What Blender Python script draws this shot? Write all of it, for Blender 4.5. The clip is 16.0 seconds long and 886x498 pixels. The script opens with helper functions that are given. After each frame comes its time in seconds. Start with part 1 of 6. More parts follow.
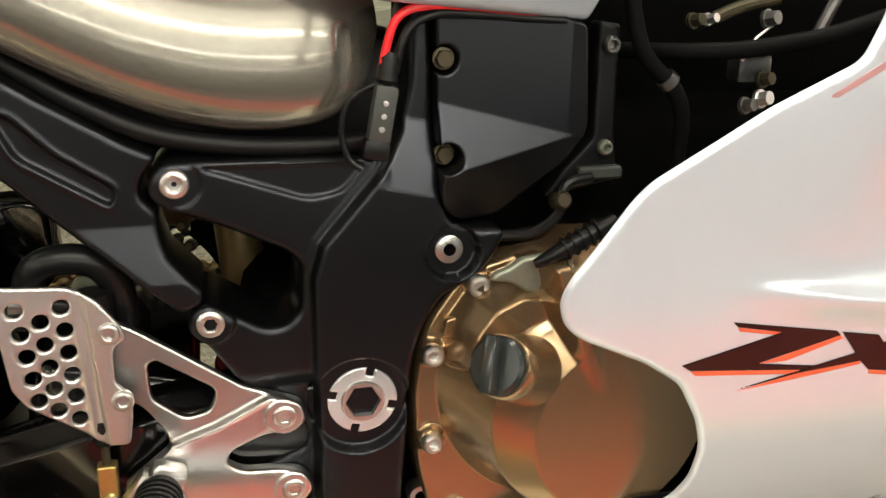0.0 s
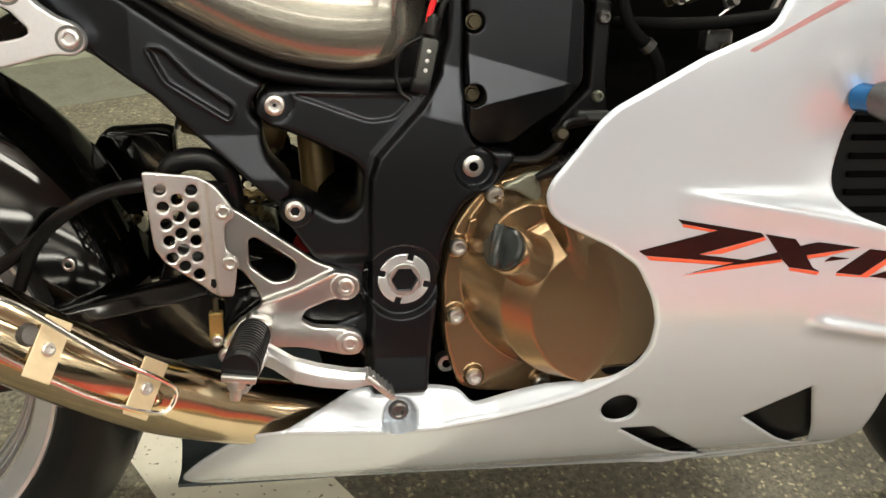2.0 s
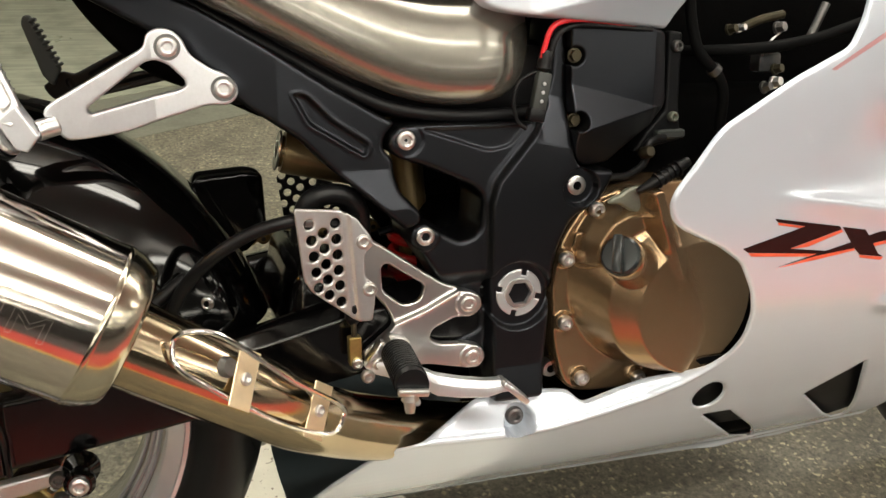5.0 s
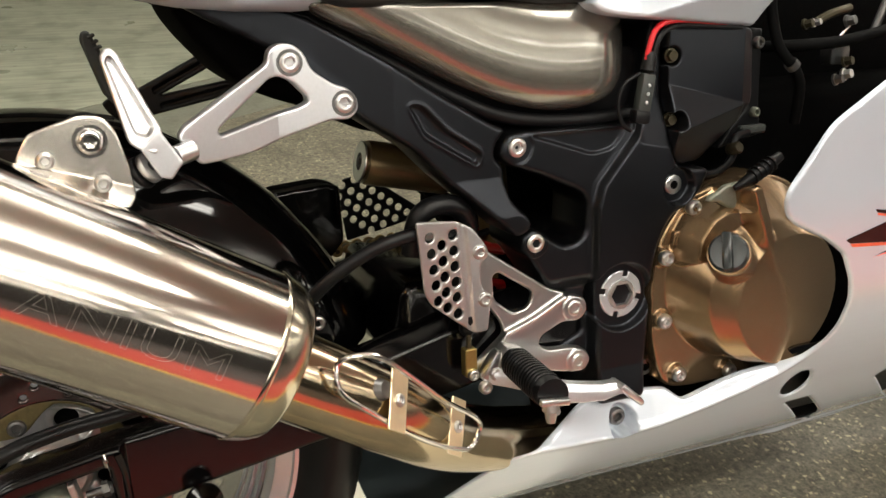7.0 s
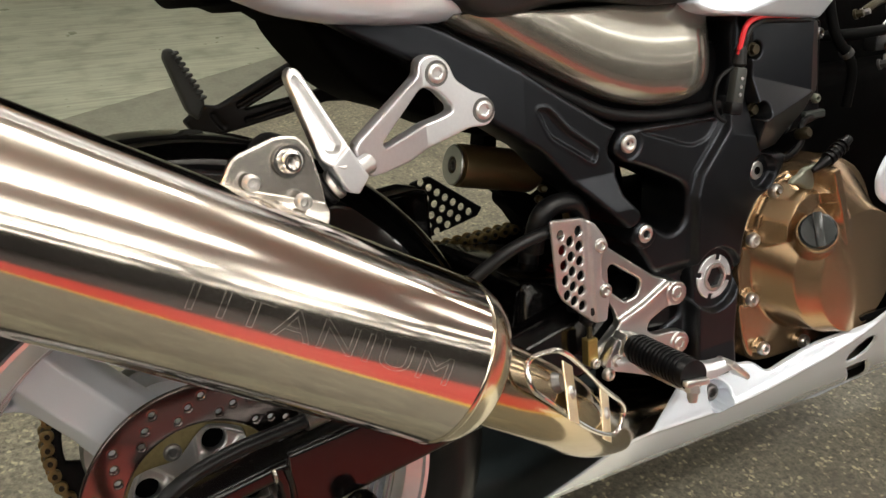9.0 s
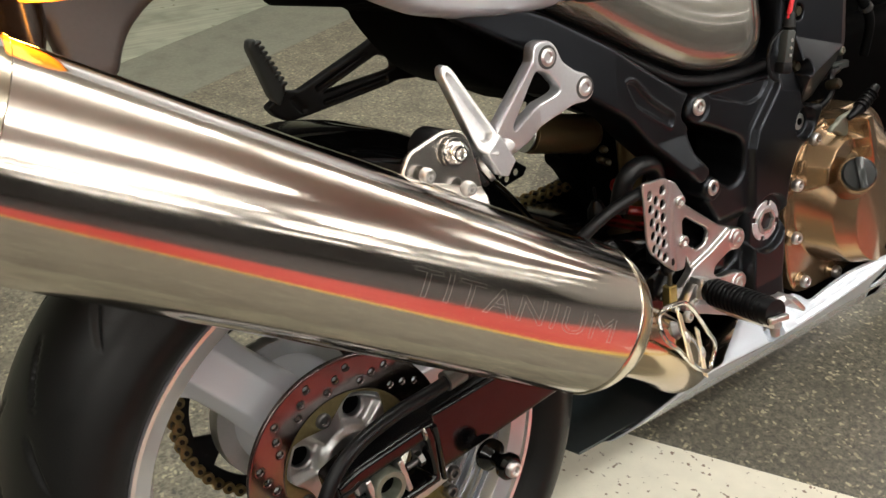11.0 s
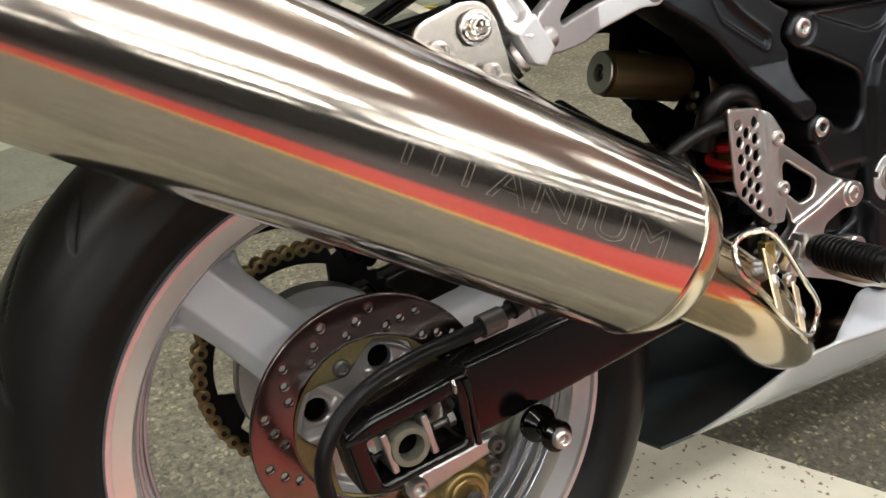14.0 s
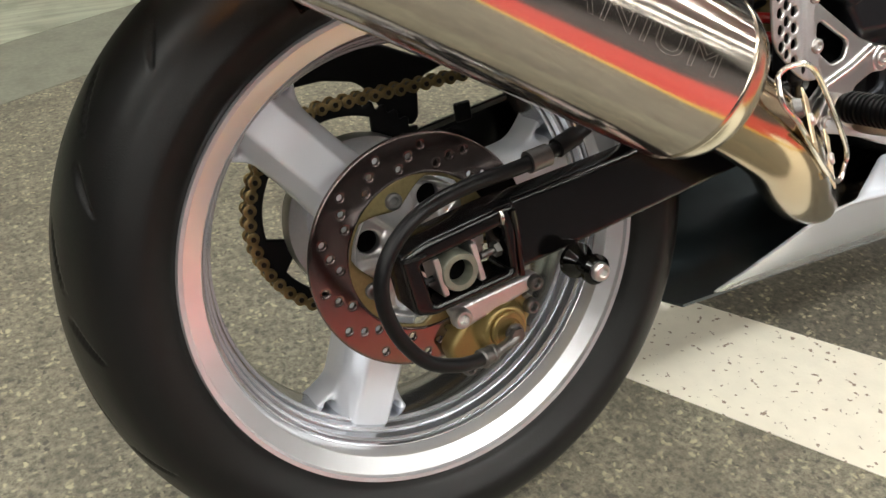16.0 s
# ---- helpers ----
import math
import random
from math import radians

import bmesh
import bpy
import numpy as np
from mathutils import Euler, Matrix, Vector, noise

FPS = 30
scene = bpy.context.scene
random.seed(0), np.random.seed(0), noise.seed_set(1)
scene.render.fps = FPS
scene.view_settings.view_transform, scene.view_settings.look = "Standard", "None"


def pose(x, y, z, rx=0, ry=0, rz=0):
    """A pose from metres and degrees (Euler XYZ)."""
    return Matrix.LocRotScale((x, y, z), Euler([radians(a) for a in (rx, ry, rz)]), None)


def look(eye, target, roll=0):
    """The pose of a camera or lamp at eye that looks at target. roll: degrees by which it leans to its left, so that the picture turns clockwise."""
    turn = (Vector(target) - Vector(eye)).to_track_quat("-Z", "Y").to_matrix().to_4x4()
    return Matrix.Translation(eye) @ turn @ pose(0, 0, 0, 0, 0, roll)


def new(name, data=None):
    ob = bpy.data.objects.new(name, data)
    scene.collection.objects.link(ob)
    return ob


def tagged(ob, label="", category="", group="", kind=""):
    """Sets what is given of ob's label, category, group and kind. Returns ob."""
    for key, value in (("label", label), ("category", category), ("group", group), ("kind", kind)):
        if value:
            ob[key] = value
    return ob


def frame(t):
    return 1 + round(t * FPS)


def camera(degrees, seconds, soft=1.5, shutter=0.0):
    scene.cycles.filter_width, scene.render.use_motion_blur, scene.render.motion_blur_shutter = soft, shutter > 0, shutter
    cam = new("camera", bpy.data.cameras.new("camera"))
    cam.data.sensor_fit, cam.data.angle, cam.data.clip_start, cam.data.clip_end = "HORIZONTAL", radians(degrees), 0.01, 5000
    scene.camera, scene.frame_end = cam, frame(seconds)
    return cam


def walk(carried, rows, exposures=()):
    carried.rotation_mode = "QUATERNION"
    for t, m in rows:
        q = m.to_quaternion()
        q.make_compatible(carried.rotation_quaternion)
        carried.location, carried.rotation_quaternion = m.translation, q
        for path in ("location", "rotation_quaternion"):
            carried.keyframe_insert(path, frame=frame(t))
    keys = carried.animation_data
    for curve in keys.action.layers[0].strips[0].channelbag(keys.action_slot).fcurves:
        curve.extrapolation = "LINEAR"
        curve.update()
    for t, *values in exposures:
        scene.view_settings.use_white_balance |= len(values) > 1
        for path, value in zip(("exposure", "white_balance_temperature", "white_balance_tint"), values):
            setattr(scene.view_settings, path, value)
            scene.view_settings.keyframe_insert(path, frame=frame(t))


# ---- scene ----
cam = camera(52.3, 16.0)
PATH = [
    (0, (0.483, -0.617, 0.917), (0.97, 1.011, -0.137), 5.08),
    (0.5, (0.484, -0.706, 0.929), (0.896, 0.969, -0.084), 4.80),
    (1, (0.485, -0.77, 0.944), (0.853, 0.902, -0.091), 4.59),
    (1.5, (0.473, -0.825, 0.949), (0.821, 0.843, -0.097), 4.60),
    (2, (0.463, -0.85, 0.958), (0.814, 0.818, -0.088), 5.03),
    (2.5, (0.419, -0.868, 0.96), (0.829, 0.789, -0.082), 5.08),
    (3, (0.373, -0.888, 0.966), (0.864, 0.757, -0.059), 5.22),
    (3.5, (0.321, -0.894, 0.968), (0.848, 0.754, -0.036), 5.11),
    (4, (0.27, -0.89, 0.964), (0.815, 0.762, -0.023), 4.94),
    (4.2, (0.258, -0.893, 0.965), (0.809, 0.761, -0.016), 4.95),
    (6.3, (0.125, -0.797, 0.973), (0.828, 0.817, 0.023), 5.05),
    (6.5, (0.104, -0.792, 0.976), (0.82, 0.813, 0.021), 5.27),
    (7, (0.048, -0.788, 0.964), (0.795, 0.795, -0.005), 4.50),
    (7.5, (-0.013, -0.785, 0.967), (0.8, 0.77, 0.006), 3.40),
    (8, (-0.048, -0.773, 0.968), (0.846, 0.743, 0.018), 3.20),
    (8.5, (-0.102, -0.735, 0.962), (0.834, 0.76, 0.02), 3.23),
    (9, (-0.158, -0.71, 0.969), (0.771, 0.774, 0.002), 4.07),
    (9.5, (-0.198, -0.721, 0.997), (0.671, 0.729, -0.071), 4.75),
    (10, (-0.24, -0.696, 1.012), (0.647, 0.724, -0.082), 3.59),
    (10.2, (-0.259, -0.684, 1.017), (0.647, 0.719, -0.083), 3.38),
    (12.3, (-0.435, -0.625, 1.025), (0.761, 0.626, 0.022), 2.55),
    (12.5, (-0.416, -0.633, 1.003), (0.744, 0.67, 0.025), 2.27),
    (13, (-0.34, -0.652, 0.938), (0.688, 0.763, -0.031), 0.28),
    (13.5, (-0.269, -0.654, 0.902), (0.635, 0.844, -0.067), -0.18),
    (14, (-0.241, -0.66, 0.866), (0.571, 0.884, -0.113), -0.63),
    (14.5, (-0.237, -0.667, 0.845), (0.532, 0.888, -0.152), -0.44),
    (15, (-0.26, -0.687, 0.829), (0.488, 0.859, -0.196), -0.49),
    (15.5, (-0.294, -0.701, 0.821), (0.463, 0.811, -0.247), 0.40),
    (16, (-0.321, -0.707, 0.815), (0.465, 0.761, -0.294), 0.88),
]
walk(cam, [(t, look(eye, target, roll)) for t, eye, target, roll in PATH], exposures=[(0.0, 0.12, 6900, 4), (2.0, -0.03, 6850, 5), (6.0, -0.12, 6750, 7), (10.0, -0.13, 6500, 8), (12.5, -0.13, 6350, 9), (14.5, -0.10, 6300, 8), (15.3, 0.0, 6300, 8), (16.0, 0.08, 6300, 8)])

# ---- light: a parking hall with strip lights under its ceiling ----
world = bpy.data.worlds.new("hall_air")
scene.world = world
world.use_nodes = True
world.node_tree.nodes["Background"].inputs[0].default_value = (0.9, 0.95, 1.0, 1)
world.node_tree.nodes["Background"].inputs[1].default_value = 0.012
scene.view_settings.exposure = 0.0


def strip_lamp(x, y, z, length, width, power):
    data = bpy.data.lights.new("strip_light", "AREA")
    data.shape, data.size, data.size_y, data.energy = "RECTANGLE", length, width, power
    data.color = (1.0, 0.965, 0.905)
    ob = new("strip_light", data)
    ob.matrix_world = pose(x, y, z)
    return ob


CEILING, LAMP_HEIGHT = 3.05, 2.62
LAMPS = [(x, y) for y in (-5.8, -3.6, 0.8) for x in (-2.6, 0.9, 4.3)] + [(-2.6, -1.4), (0.9, -1.4), (7.4, -1.4)]
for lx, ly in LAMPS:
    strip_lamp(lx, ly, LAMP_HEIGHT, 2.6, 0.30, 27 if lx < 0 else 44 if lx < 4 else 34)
    # up-facing twin, added only to brighten the ceiling
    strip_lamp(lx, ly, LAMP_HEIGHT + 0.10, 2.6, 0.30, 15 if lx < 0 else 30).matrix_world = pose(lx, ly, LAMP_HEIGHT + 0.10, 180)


# ---- materials ----
def material(name, color, rough=0.5, metal=0.0, grain=60.0, vary=0.12, bump=0.0, bump_scale=300.0, coat=0.0, stretch=None,
             stain=0.0, stain_scale=6.0, stain_from=0.5, stain_to=0.75, rough_vary=0.1, second=None, spec=0.5, tint=(1, 1, 1)):
    m = bpy.data.materials.new(name)
    m.use_nodes = True
    nt = m.node_tree
    n, link = nt.nodes, nt.links.new
    b = n["Principled BSDF"]
    at = n.new("ShaderNodeTexCoord")
    mapping = n.new("ShaderNodeMapping")
    link(at.outputs["Object"], mapping.inputs[0])
    if stretch:
        mapping.inputs["Rotation"].default_value = stretch[0]
        mapping.inputs["Scale"].default_value = stretch[1]
    fine = n.new("ShaderNodeTexNoise")
    fine.inputs["Scale"].default_value, fine.inputs["Detail"].default_value = grain, 4
    link(mapping.outputs[0], fine.inputs["Vector"])
    wide = n.new("ShaderNodeTexNoise")
    wide.inputs["Scale"].default_value, wide.inputs["Detail"].default_value = stain_scale, 5
    link(at.outputs["Object"], wide.inputs["Vector"])
    dark, light = [c * (1 - vary) for c in color], [min(1, c * (1 + vary)) for c in color]
    mix = n.new("ShaderNodeMix")
    mix.data_type = "RGBA"
    mix.inputs[6].default_value, mix.inputs[7].default_value = (*dark, 1), (*light, 1)
    link(fine.outputs["Fac"], mix.inputs[0])
    over = n.new("ShaderNodeMix")
    over.data_type = "RGBA"
    ramp = n.new("ShaderNodeMapRange")
    ramp.inputs[1].default_value, ramp.inputs[2].default_value, ramp.inputs[4].default_value = stain_from, stain_to, stain
    link(wide.outputs["Fac"], ramp.inputs[0])
    link(ramp.outputs[0], over.inputs[0])
    link(mix.outputs[2], over.inputs[6])
    over.inputs[7].default_value = (*(second or [c * 0.5 for c in color]), 1)
    link(over.outputs[2] if stain else mix.outputs[2], b.inputs["Base Color"])
    rr = n.new("ShaderNodeMapRange")
    rr.inputs[3].default_value, rr.inputs[4].default_value = rough * (1 - rough_vary), min(1, rough * (1 + rough_vary) + 0.02 * rough_vary)
    rr.inputs[1].default_value, rr.inputs[2].default_value = 0.3, 0.7
    link(wide.outputs["Fac"], rr.inputs[0])
    b.inputs["Roughness"].default_value = rough
    if rough_vary:
        link(rr.outputs[0], b.inputs["Roughness"])
    b.inputs["Metallic"].default_value = metal
    b.inputs["Specular IOR Level"].default_value = spec
    b.inputs["Specular Tint"].default_value = (*tint, 1)
    b.inputs["Coat Weight"].default_value = coat
    b.inputs["Coat Roughness"].default_value = 0.06
    if bump:
        tex = n.new("ShaderNodeTexNoise")
        tex.inputs["Scale"].default_value, tex.inputs["Detail"].default_value = bump_scale, 3
        link(mapping.outputs[0], tex.inputs["Vector"])
        bp = n.new("ShaderNodeBump")
        bp.inputs["Strength"].default_value, bp.inputs["Distance"].default_value = bump, 0.001
        link(tex.outputs["Fac"], bp.inputs["Height"])
        link(bp.outputs[0], b.inputs["Normal"])
    return m


BLACK_FRAME = material("satin_black_casting", (0.0024, 0.0024, 0.0026), 0.31, grain=250, bump=0.08, bump_scale=900, stain=0.25, second=(0.005, 0.005, 0.0052), spec=0.46, tint=(0.80, 0.86, 1.0))
BLACK_PLASTIC = material("black_plastic", (0.0045, 0.0045, 0.005), 0.42, bump=0.15, bump_scale=1200, spec=0.18)
# near-zero colour: the deep shade of inner parts and holes is put in
SHADE_BLACK = material("near_black_deep_shade", (0.0018, 0.0018, 0.0018), 0.7, spec=0.02, bump=0.3, bump_scale=200)
BLACK_GLOSS = material("gloss_black_plastic", (0.001, 0.001, 0.001), 0.06, coat=0.0, spec=0.45)
SWINGARM = material("semi_gloss_black_paint", (0.002, 0.0018, 0.002), 0.14, coat=0.0, spec=0.5)
RUBBER = material("tyre_rubber", (0.0085, 0.0085, 0.0083), 0.38, bump=0.2, bump_scale=700, stain=0.5, second=(0.014, 0.0135, 0.0125), spec=0.24)
HOSE = material("black_rubber_hose", (0.005, 0.005, 0.0055), 0.35, spec=0.25)
DULL_RUBBER = material("dull_black_rubber", (0.0035, 0.0035, 0.0035), 0.6, spec=0.06)
CLUTCH = material("bronze_magnesium_paint", (0.338, 0.228, 0.130), 0.24, metal=0.85, grain=900, vary=0.06, coat=0.25)
ALLOY = material("polished_aluminium", (0.66, 0.65, 0.64), 0.28, metal=1.0, grain=40, vary=0.05, bump=0.05, bump_scale=200)
ALLOY_SATIN = material("brushed_aluminium", (0.66, 0.655, 0.66), 0.36, metal=1.0, grain=300, vary=0.08, bump=0.06, bump_scale=500)
TITANIUM = material("brushed_titanium", (0.66, 0.612, 0.55), 0.105, metal=1.0, grain=90, vary=0.04, bump=0.012, bump_scale=200,
                    stretch=((0, 0.5265, 0), (0.05, 4, 4)), rough_vary=0.25)
PIPE = material("straw_tinted_titanium", (0.50, 0.41, 0.28), 0.13, metal=1.0, grain=30, vary=0.10, stain=0.45, second=(0.40, 0.28, 0.19), stain_scale=9)
CHROME = material("bright_steel", (0.78, 0.76, 0.73), 0.14, metal=1.0, grain=200, vary=0.06)
STEEL = material("zinc_plated_bolt", (0.60, 0.585, 0.57), 0.34, metal=1.0, grain=300, vary=0.12)
DARK_STEEL = material("dark_steel", (0.16, 0.155, 0.15), 0.35, metal=0.9, grain=300, vary=0.2)
OLD_BRASS = material("tarnished_brass", (0.065, 0.055, 0.034), 0.45, metal=0.8, grain=300, vary=0.3)
LEVER = material("grey_green_plated_steel", (0.24, 0.25, 0.20), 0.42, metal=0.6, grain=300, vary=0.15)
HANGER = material("stained_stainless_steel", (0.58, 0.545, 0.50), 0.24, metal=1.0, grain=120, vary=0.12, stain=0.4, second=(0.24, 0.21, 0.18), stain_scale=30)
BRASS = material("yellow_zinc", (0.50, 0.38, 0.14), 0.3, metal=0.9, grain=300, vary=0.15)
WHITE_PAINT = material("pearl_white_paint", (0.65, 0.715, 0.80), 0.26, metal=0.38, grain=1800, vary=0.03, coat=0.5, rough_vary=0)
GREY_PAINT = material("titanium_grey_paint", (0.22, 0.207, 0.178), 0.22, metal=0.7, grain=2200, vary=0.05, coat=1.0)
DECAL_DARK = material("dark_maroon_decal", (0.016, 0.004, 0.004), 0.25, coat=0.1, spec=0.35)
DECAL_RED = material("orange_red_decal", (0.80, 0.12, 0.055), 0.3, coat=0.5)
DISC = material("brake_disc_steel", (0.21, 0.175, 0.165), 0.17, metal=1.0, grain=120, vary=0.12)
RIM = material("silver_wheel_paint", (0.73, 0.76, 0.82), 0.3, metal=0.3, grain=1500, vary=0.05, coat=0.4)
RIM_BARREL = material("polished_rim_barrel", (0.58, 0.60, 0.64), 0.17, metal=0.95, grain=60, vary=0.06)
RIM_LIP = material("polished_rim_lip", (0.76, 0.77, 0.80), 0.20, metal=0.7, grain=60, vary=0.05)
GOLD = material("gold_anodised", (0.30, 0.225, 0.09), 0.38, metal=0.85, grain=500, vary=0.1)
CHAIN_GOLD = material("oily_gold_chain", (0.30, 0.22, 0.10), 0.35, metal=0.9, grain=700, vary=0.3, stain=0.6, second=(0.04, 0.03, 0.02), stain_scale=60)
BRONZE = material("hard_anodised_bronze", (0.20, 0.145, 0.07), 0.34, metal=0.7, grain=400, vary=0.1)
RED_SPRING = material("red_spring_paint", (0.42, 0.012, 0.014), 0.3, coat=0.4)
RED_WIRE = material("red_wire_insulation", (0.75, 0.02, 0.03), 0.35)
PLUG = material("grey_connector_plastic", (0.035, 0.040, 0.037), 0.5)
BLUE = material("blue_anodised", (0.03, 0.17, 0.42), 0.25, metal=0.6)
SEAT = material("black_vinyl", (0.006, 0.006, 0.006), 0.5, bump=0.3, bump_scale=700)


# ---- building blocks ----
LEAN, AXLE_HEIGHT = 15.0, 0.318
motorcycle = new("motorcycle")
motorcycle.matrix_world = pose(0, 0, AXLE_HEIGHT, -LEAN, 0, 0)
tagged(motorcycle, "pearl white sports motorcycle with titanium silencer leaning on concrete floor", "motorcycle")


def part(name, mesh, mat, parent, label="", sharp=35):
    """Links a bmesh or mesh as one object under a thing or a part."""
    if isinstance(mesh, bmesh.types.BMesh):
        bm, mesh = mesh, bpy.data.meshes.new(name)
        bm.to_mesh(mesh)
        bm.free()
    if not mesh.materials:
        sharp = max(sharp, 72) if mesh.name.startswith("plate") else sharp
        mesh.materials.append(mat)
        mesh.polygons.foreach_set("use_smooth", [True] * len(mesh.polygons))
        mesh.set_sharp_from_angle(angle=radians(sharp))
    ob = new(name, mesh)
    ob.parent = parent
    if label:
        ob["label"] = label
    return ob


def fillet(pts, r=0.004, steps=4):
    """The outline with its corners rounded by up to r."""
    out, count = [], len(pts)
    for i in range(count):
        a, p, b = (Vector(pts[(i + k) % count]) for k in (-1, 0, 1))
        u, v = a - p, b - p
        d = min(r, 0.45 * u.length, 0.45 * v.length)
        s, e = p + u.normalized() * d, p + v.normalized() * d
        for k in range(steps + 1):
            q = k / steps
            out.append(tuple((1 - q) ** 2 * s + 2 * q * (1 - q) * p + q * q * e))
    return out


def smooth_loop(pts, steps=5):
    """A closed Catmull-Rom curve through the points."""
    out, n = [], len(pts)
    for i in range(n):
        p0, p1, p2, p3 = (np.array(pts[(i + k) % n], float) for k in (-1, 0, 1, 2))
        for k in range(steps):
            t = k / steps
            out.append(tuple(0.5 * (2 * p1 + (p2 - p0) * t + (2 * p0 - 5 * p1 + 4 * p2 - p3) * t * t + (3 * p1 - p0 - 3 * p2 + p3) * t ** 3)))
    return out


def poly_sdf(pts):
    """Signed distance to an outline in x and z: below zero inside."""
    p = np.array(pts, float)
    q = np.roll(p, -1, 0)

    def sdf(x, z):
        best, inside = np.full(x.shape, 1e9), np.zeros(x.shape, bool)
        for (ax, az), (bx, bz) in zip(p, q):
            ex, ez = bx - ax, bz - az
            t = np.clip(((x - ax) * ex + (z - az) * ez) / (ex * ex + ez * ez + 1e-12), 0, 1)
            best = np.minimum(best, np.hypot(x - ax - t * ex, z - az - t * ez))
            cross = (az > z) != (bz > z)
            if abs(ez) > 1e-12:
                inside ^= cross & (x < ax + (z - az) * ex / ez)
        return np.where(inside, -best, best)

    return sdf


def disc_sdf(cx, cz, r):
    return lambda x, z: np.hypot(x - cx, z - cz) - r


def line_sdf(pts, r=0.0):
    """Distance to an open line of points."""
    p = np.array(pts, float)

    def sdf(x, z):
        best = np.full(x.shape, 1e9)
        for (ax, az), (bx, bz) in zip(p[:-1], p[1:]):
            ex, ez = bx - ax, bz - az
            t = np.clip(((x - ax) * ex + (z - az) * ez) / (ex * ex + ez * ez + 1e-12), 0, 1)
            best = np.minimum(best, np.hypot(x - ax - t * ex, z - az - t * ez))
        return best - r

    return sdf


def joined(*fs):
    return lambda x, z: np.minimum.reduce([f(x, z) for f in fs])


def cut(f, *holes):
    return lambda x, z: np.maximum.reduce([f(x, z)] + [-h(x, z) for h in holes])


def step(a, b, v):
    t = np.clip((v - a) / (b - a), 0, 1)
    return t * t * (3 - 2 * t)


def relief(sdf, box, face, back, edge=0.003, res=0.003, bend=None):
    """A solid plate whose front (towards -y) follows face(x, z) inside the outline, with rounded edges; back: its rear y or a thickness function."""
    x0, z0, x1, z1 = box
    nx, nz = int((x1 - x0) / res) + 2, int((z1 - z0) / res) + 2
    gx, gz = np.meshgrid(x0 + res * np.arange(nx), z0 + res * np.arange(nz), indexing="ij")
    px, pz = gx.ravel().copy(), gz.ravel().copy()
    keep = sdf(gx[:-1, :-1] + res / 2, gz[:-1, :-1] + res / 2) < 0
    i, j = np.nonzero(keep)
    quad = np.stack([i * nz + j, (i + 1) * nz + j, (i + 1) * nz + j + 1, i * nz + j + 1], 1)
    edges = np.concatenate([quad[:, [a, (a + 1) % 4]] for a in range(4)])
    key = edges[:, 0] * (nx * nz) + edges[:, 1]
    rev = edges[:, 1] * (nx * nz) + edges[:, 0]
    rim = edges[~np.isin(key, rev)]
    on_rim = np.unique(rim)
    for _ in range(4):
        x, z = px[on_rim], pz[on_rim]
        d, h = sdf(x, z), 2e-4
        gxx, gzz = (sdf(x + h, z) - sdf(x - h, z)) / (2 * h), (sdf(x, z + h) - sdf(x, z - h)) / (2 * h)
        size = np.maximum(np.hypot(gxx, gzz), 0.3)
        move = np.clip(d, -res, res)
        px[on_rim], pz[on_rim] = x - move * gxx / size, z - move * gzz / size
    touch = np.unique(quad[np.isin(quad, on_rim).any(1)])
    second = touch[~np.isin(touch, on_rim)]
    x, z = px[second], pz[second]
    d, h = sdf(x, z), 2e-4
    gxx, gzz = (sdf(x + h, z) - sdf(x - h, z)) / (2 * h), (sdf(x, z + h) - sdf(x, z - h)) / (2 * h)
    size = np.maximum(np.hypot(gxx, gzz), 0.3)
    move = np.where(-d < 1.5 * res, np.clip(d + 0.9 * res, -0.5 * res, 0.5 * res), 0)
    px[second], pz[second] = x - move * gxx / size, z - move * gzz / size
    used = np.unique(quad)
    place = np.full(nx * nz, -1)
    place[used] = np.arange(len(used))
    x, z = px[used], pz[used]
    inner = np.clip(-sdf(x, z), 0, None)
    drop = np.where(inner < edge, edge - np.sqrt(np.clip(edge ** 2 - (edge - inner) ** 2, 0, None)), 0)
    y = face(x, z) + drop if callable(face) else face + drop
    yb = back(x, z) if callable(back) else np.full(len(x), float(back))
    yb = np.maximum(yb, y + 0.0005)
    n = len(used)
    verts = np.concatenate([np.stack([x, y, z], 1), np.stack([x, yb, z], 1)])
    q, r = place[quad], place[rim]
    faces = np.concatenate([q, q[:, ::-1] + n, np.stack([r[:, 1], r[:, 0], r[:, 0] + n, r[:, 1] + n], 1)])
    if bend:
        verts = bend(verts)
    mesh = bpy.data.meshes.new("plate")
    mesh.from_pydata(verts.tolist(), [], faces.tolist())
    return mesh


def spline(pts, steps=8):
    out, n = [], len(pts)
    P = [np.array(p, float) for p in pts]
    for i in range(n - 1):
        p0, p1, p2, p3 = P[max(i - 1, 0)], P[i], P[i + 1], P[min(i + 2, n - 1)]
        for k in range(steps):
            t = k / steps
            out.append(0.5 * (2 * p1 + (p2 - p0) * t + (2 * p0 - 5 * p1 + 4 * p2 - p3) * t * t + (3 * p1 - p0 - 3 * p2 + p3) * t ** 3))
    out.append(P[-1])
    return out


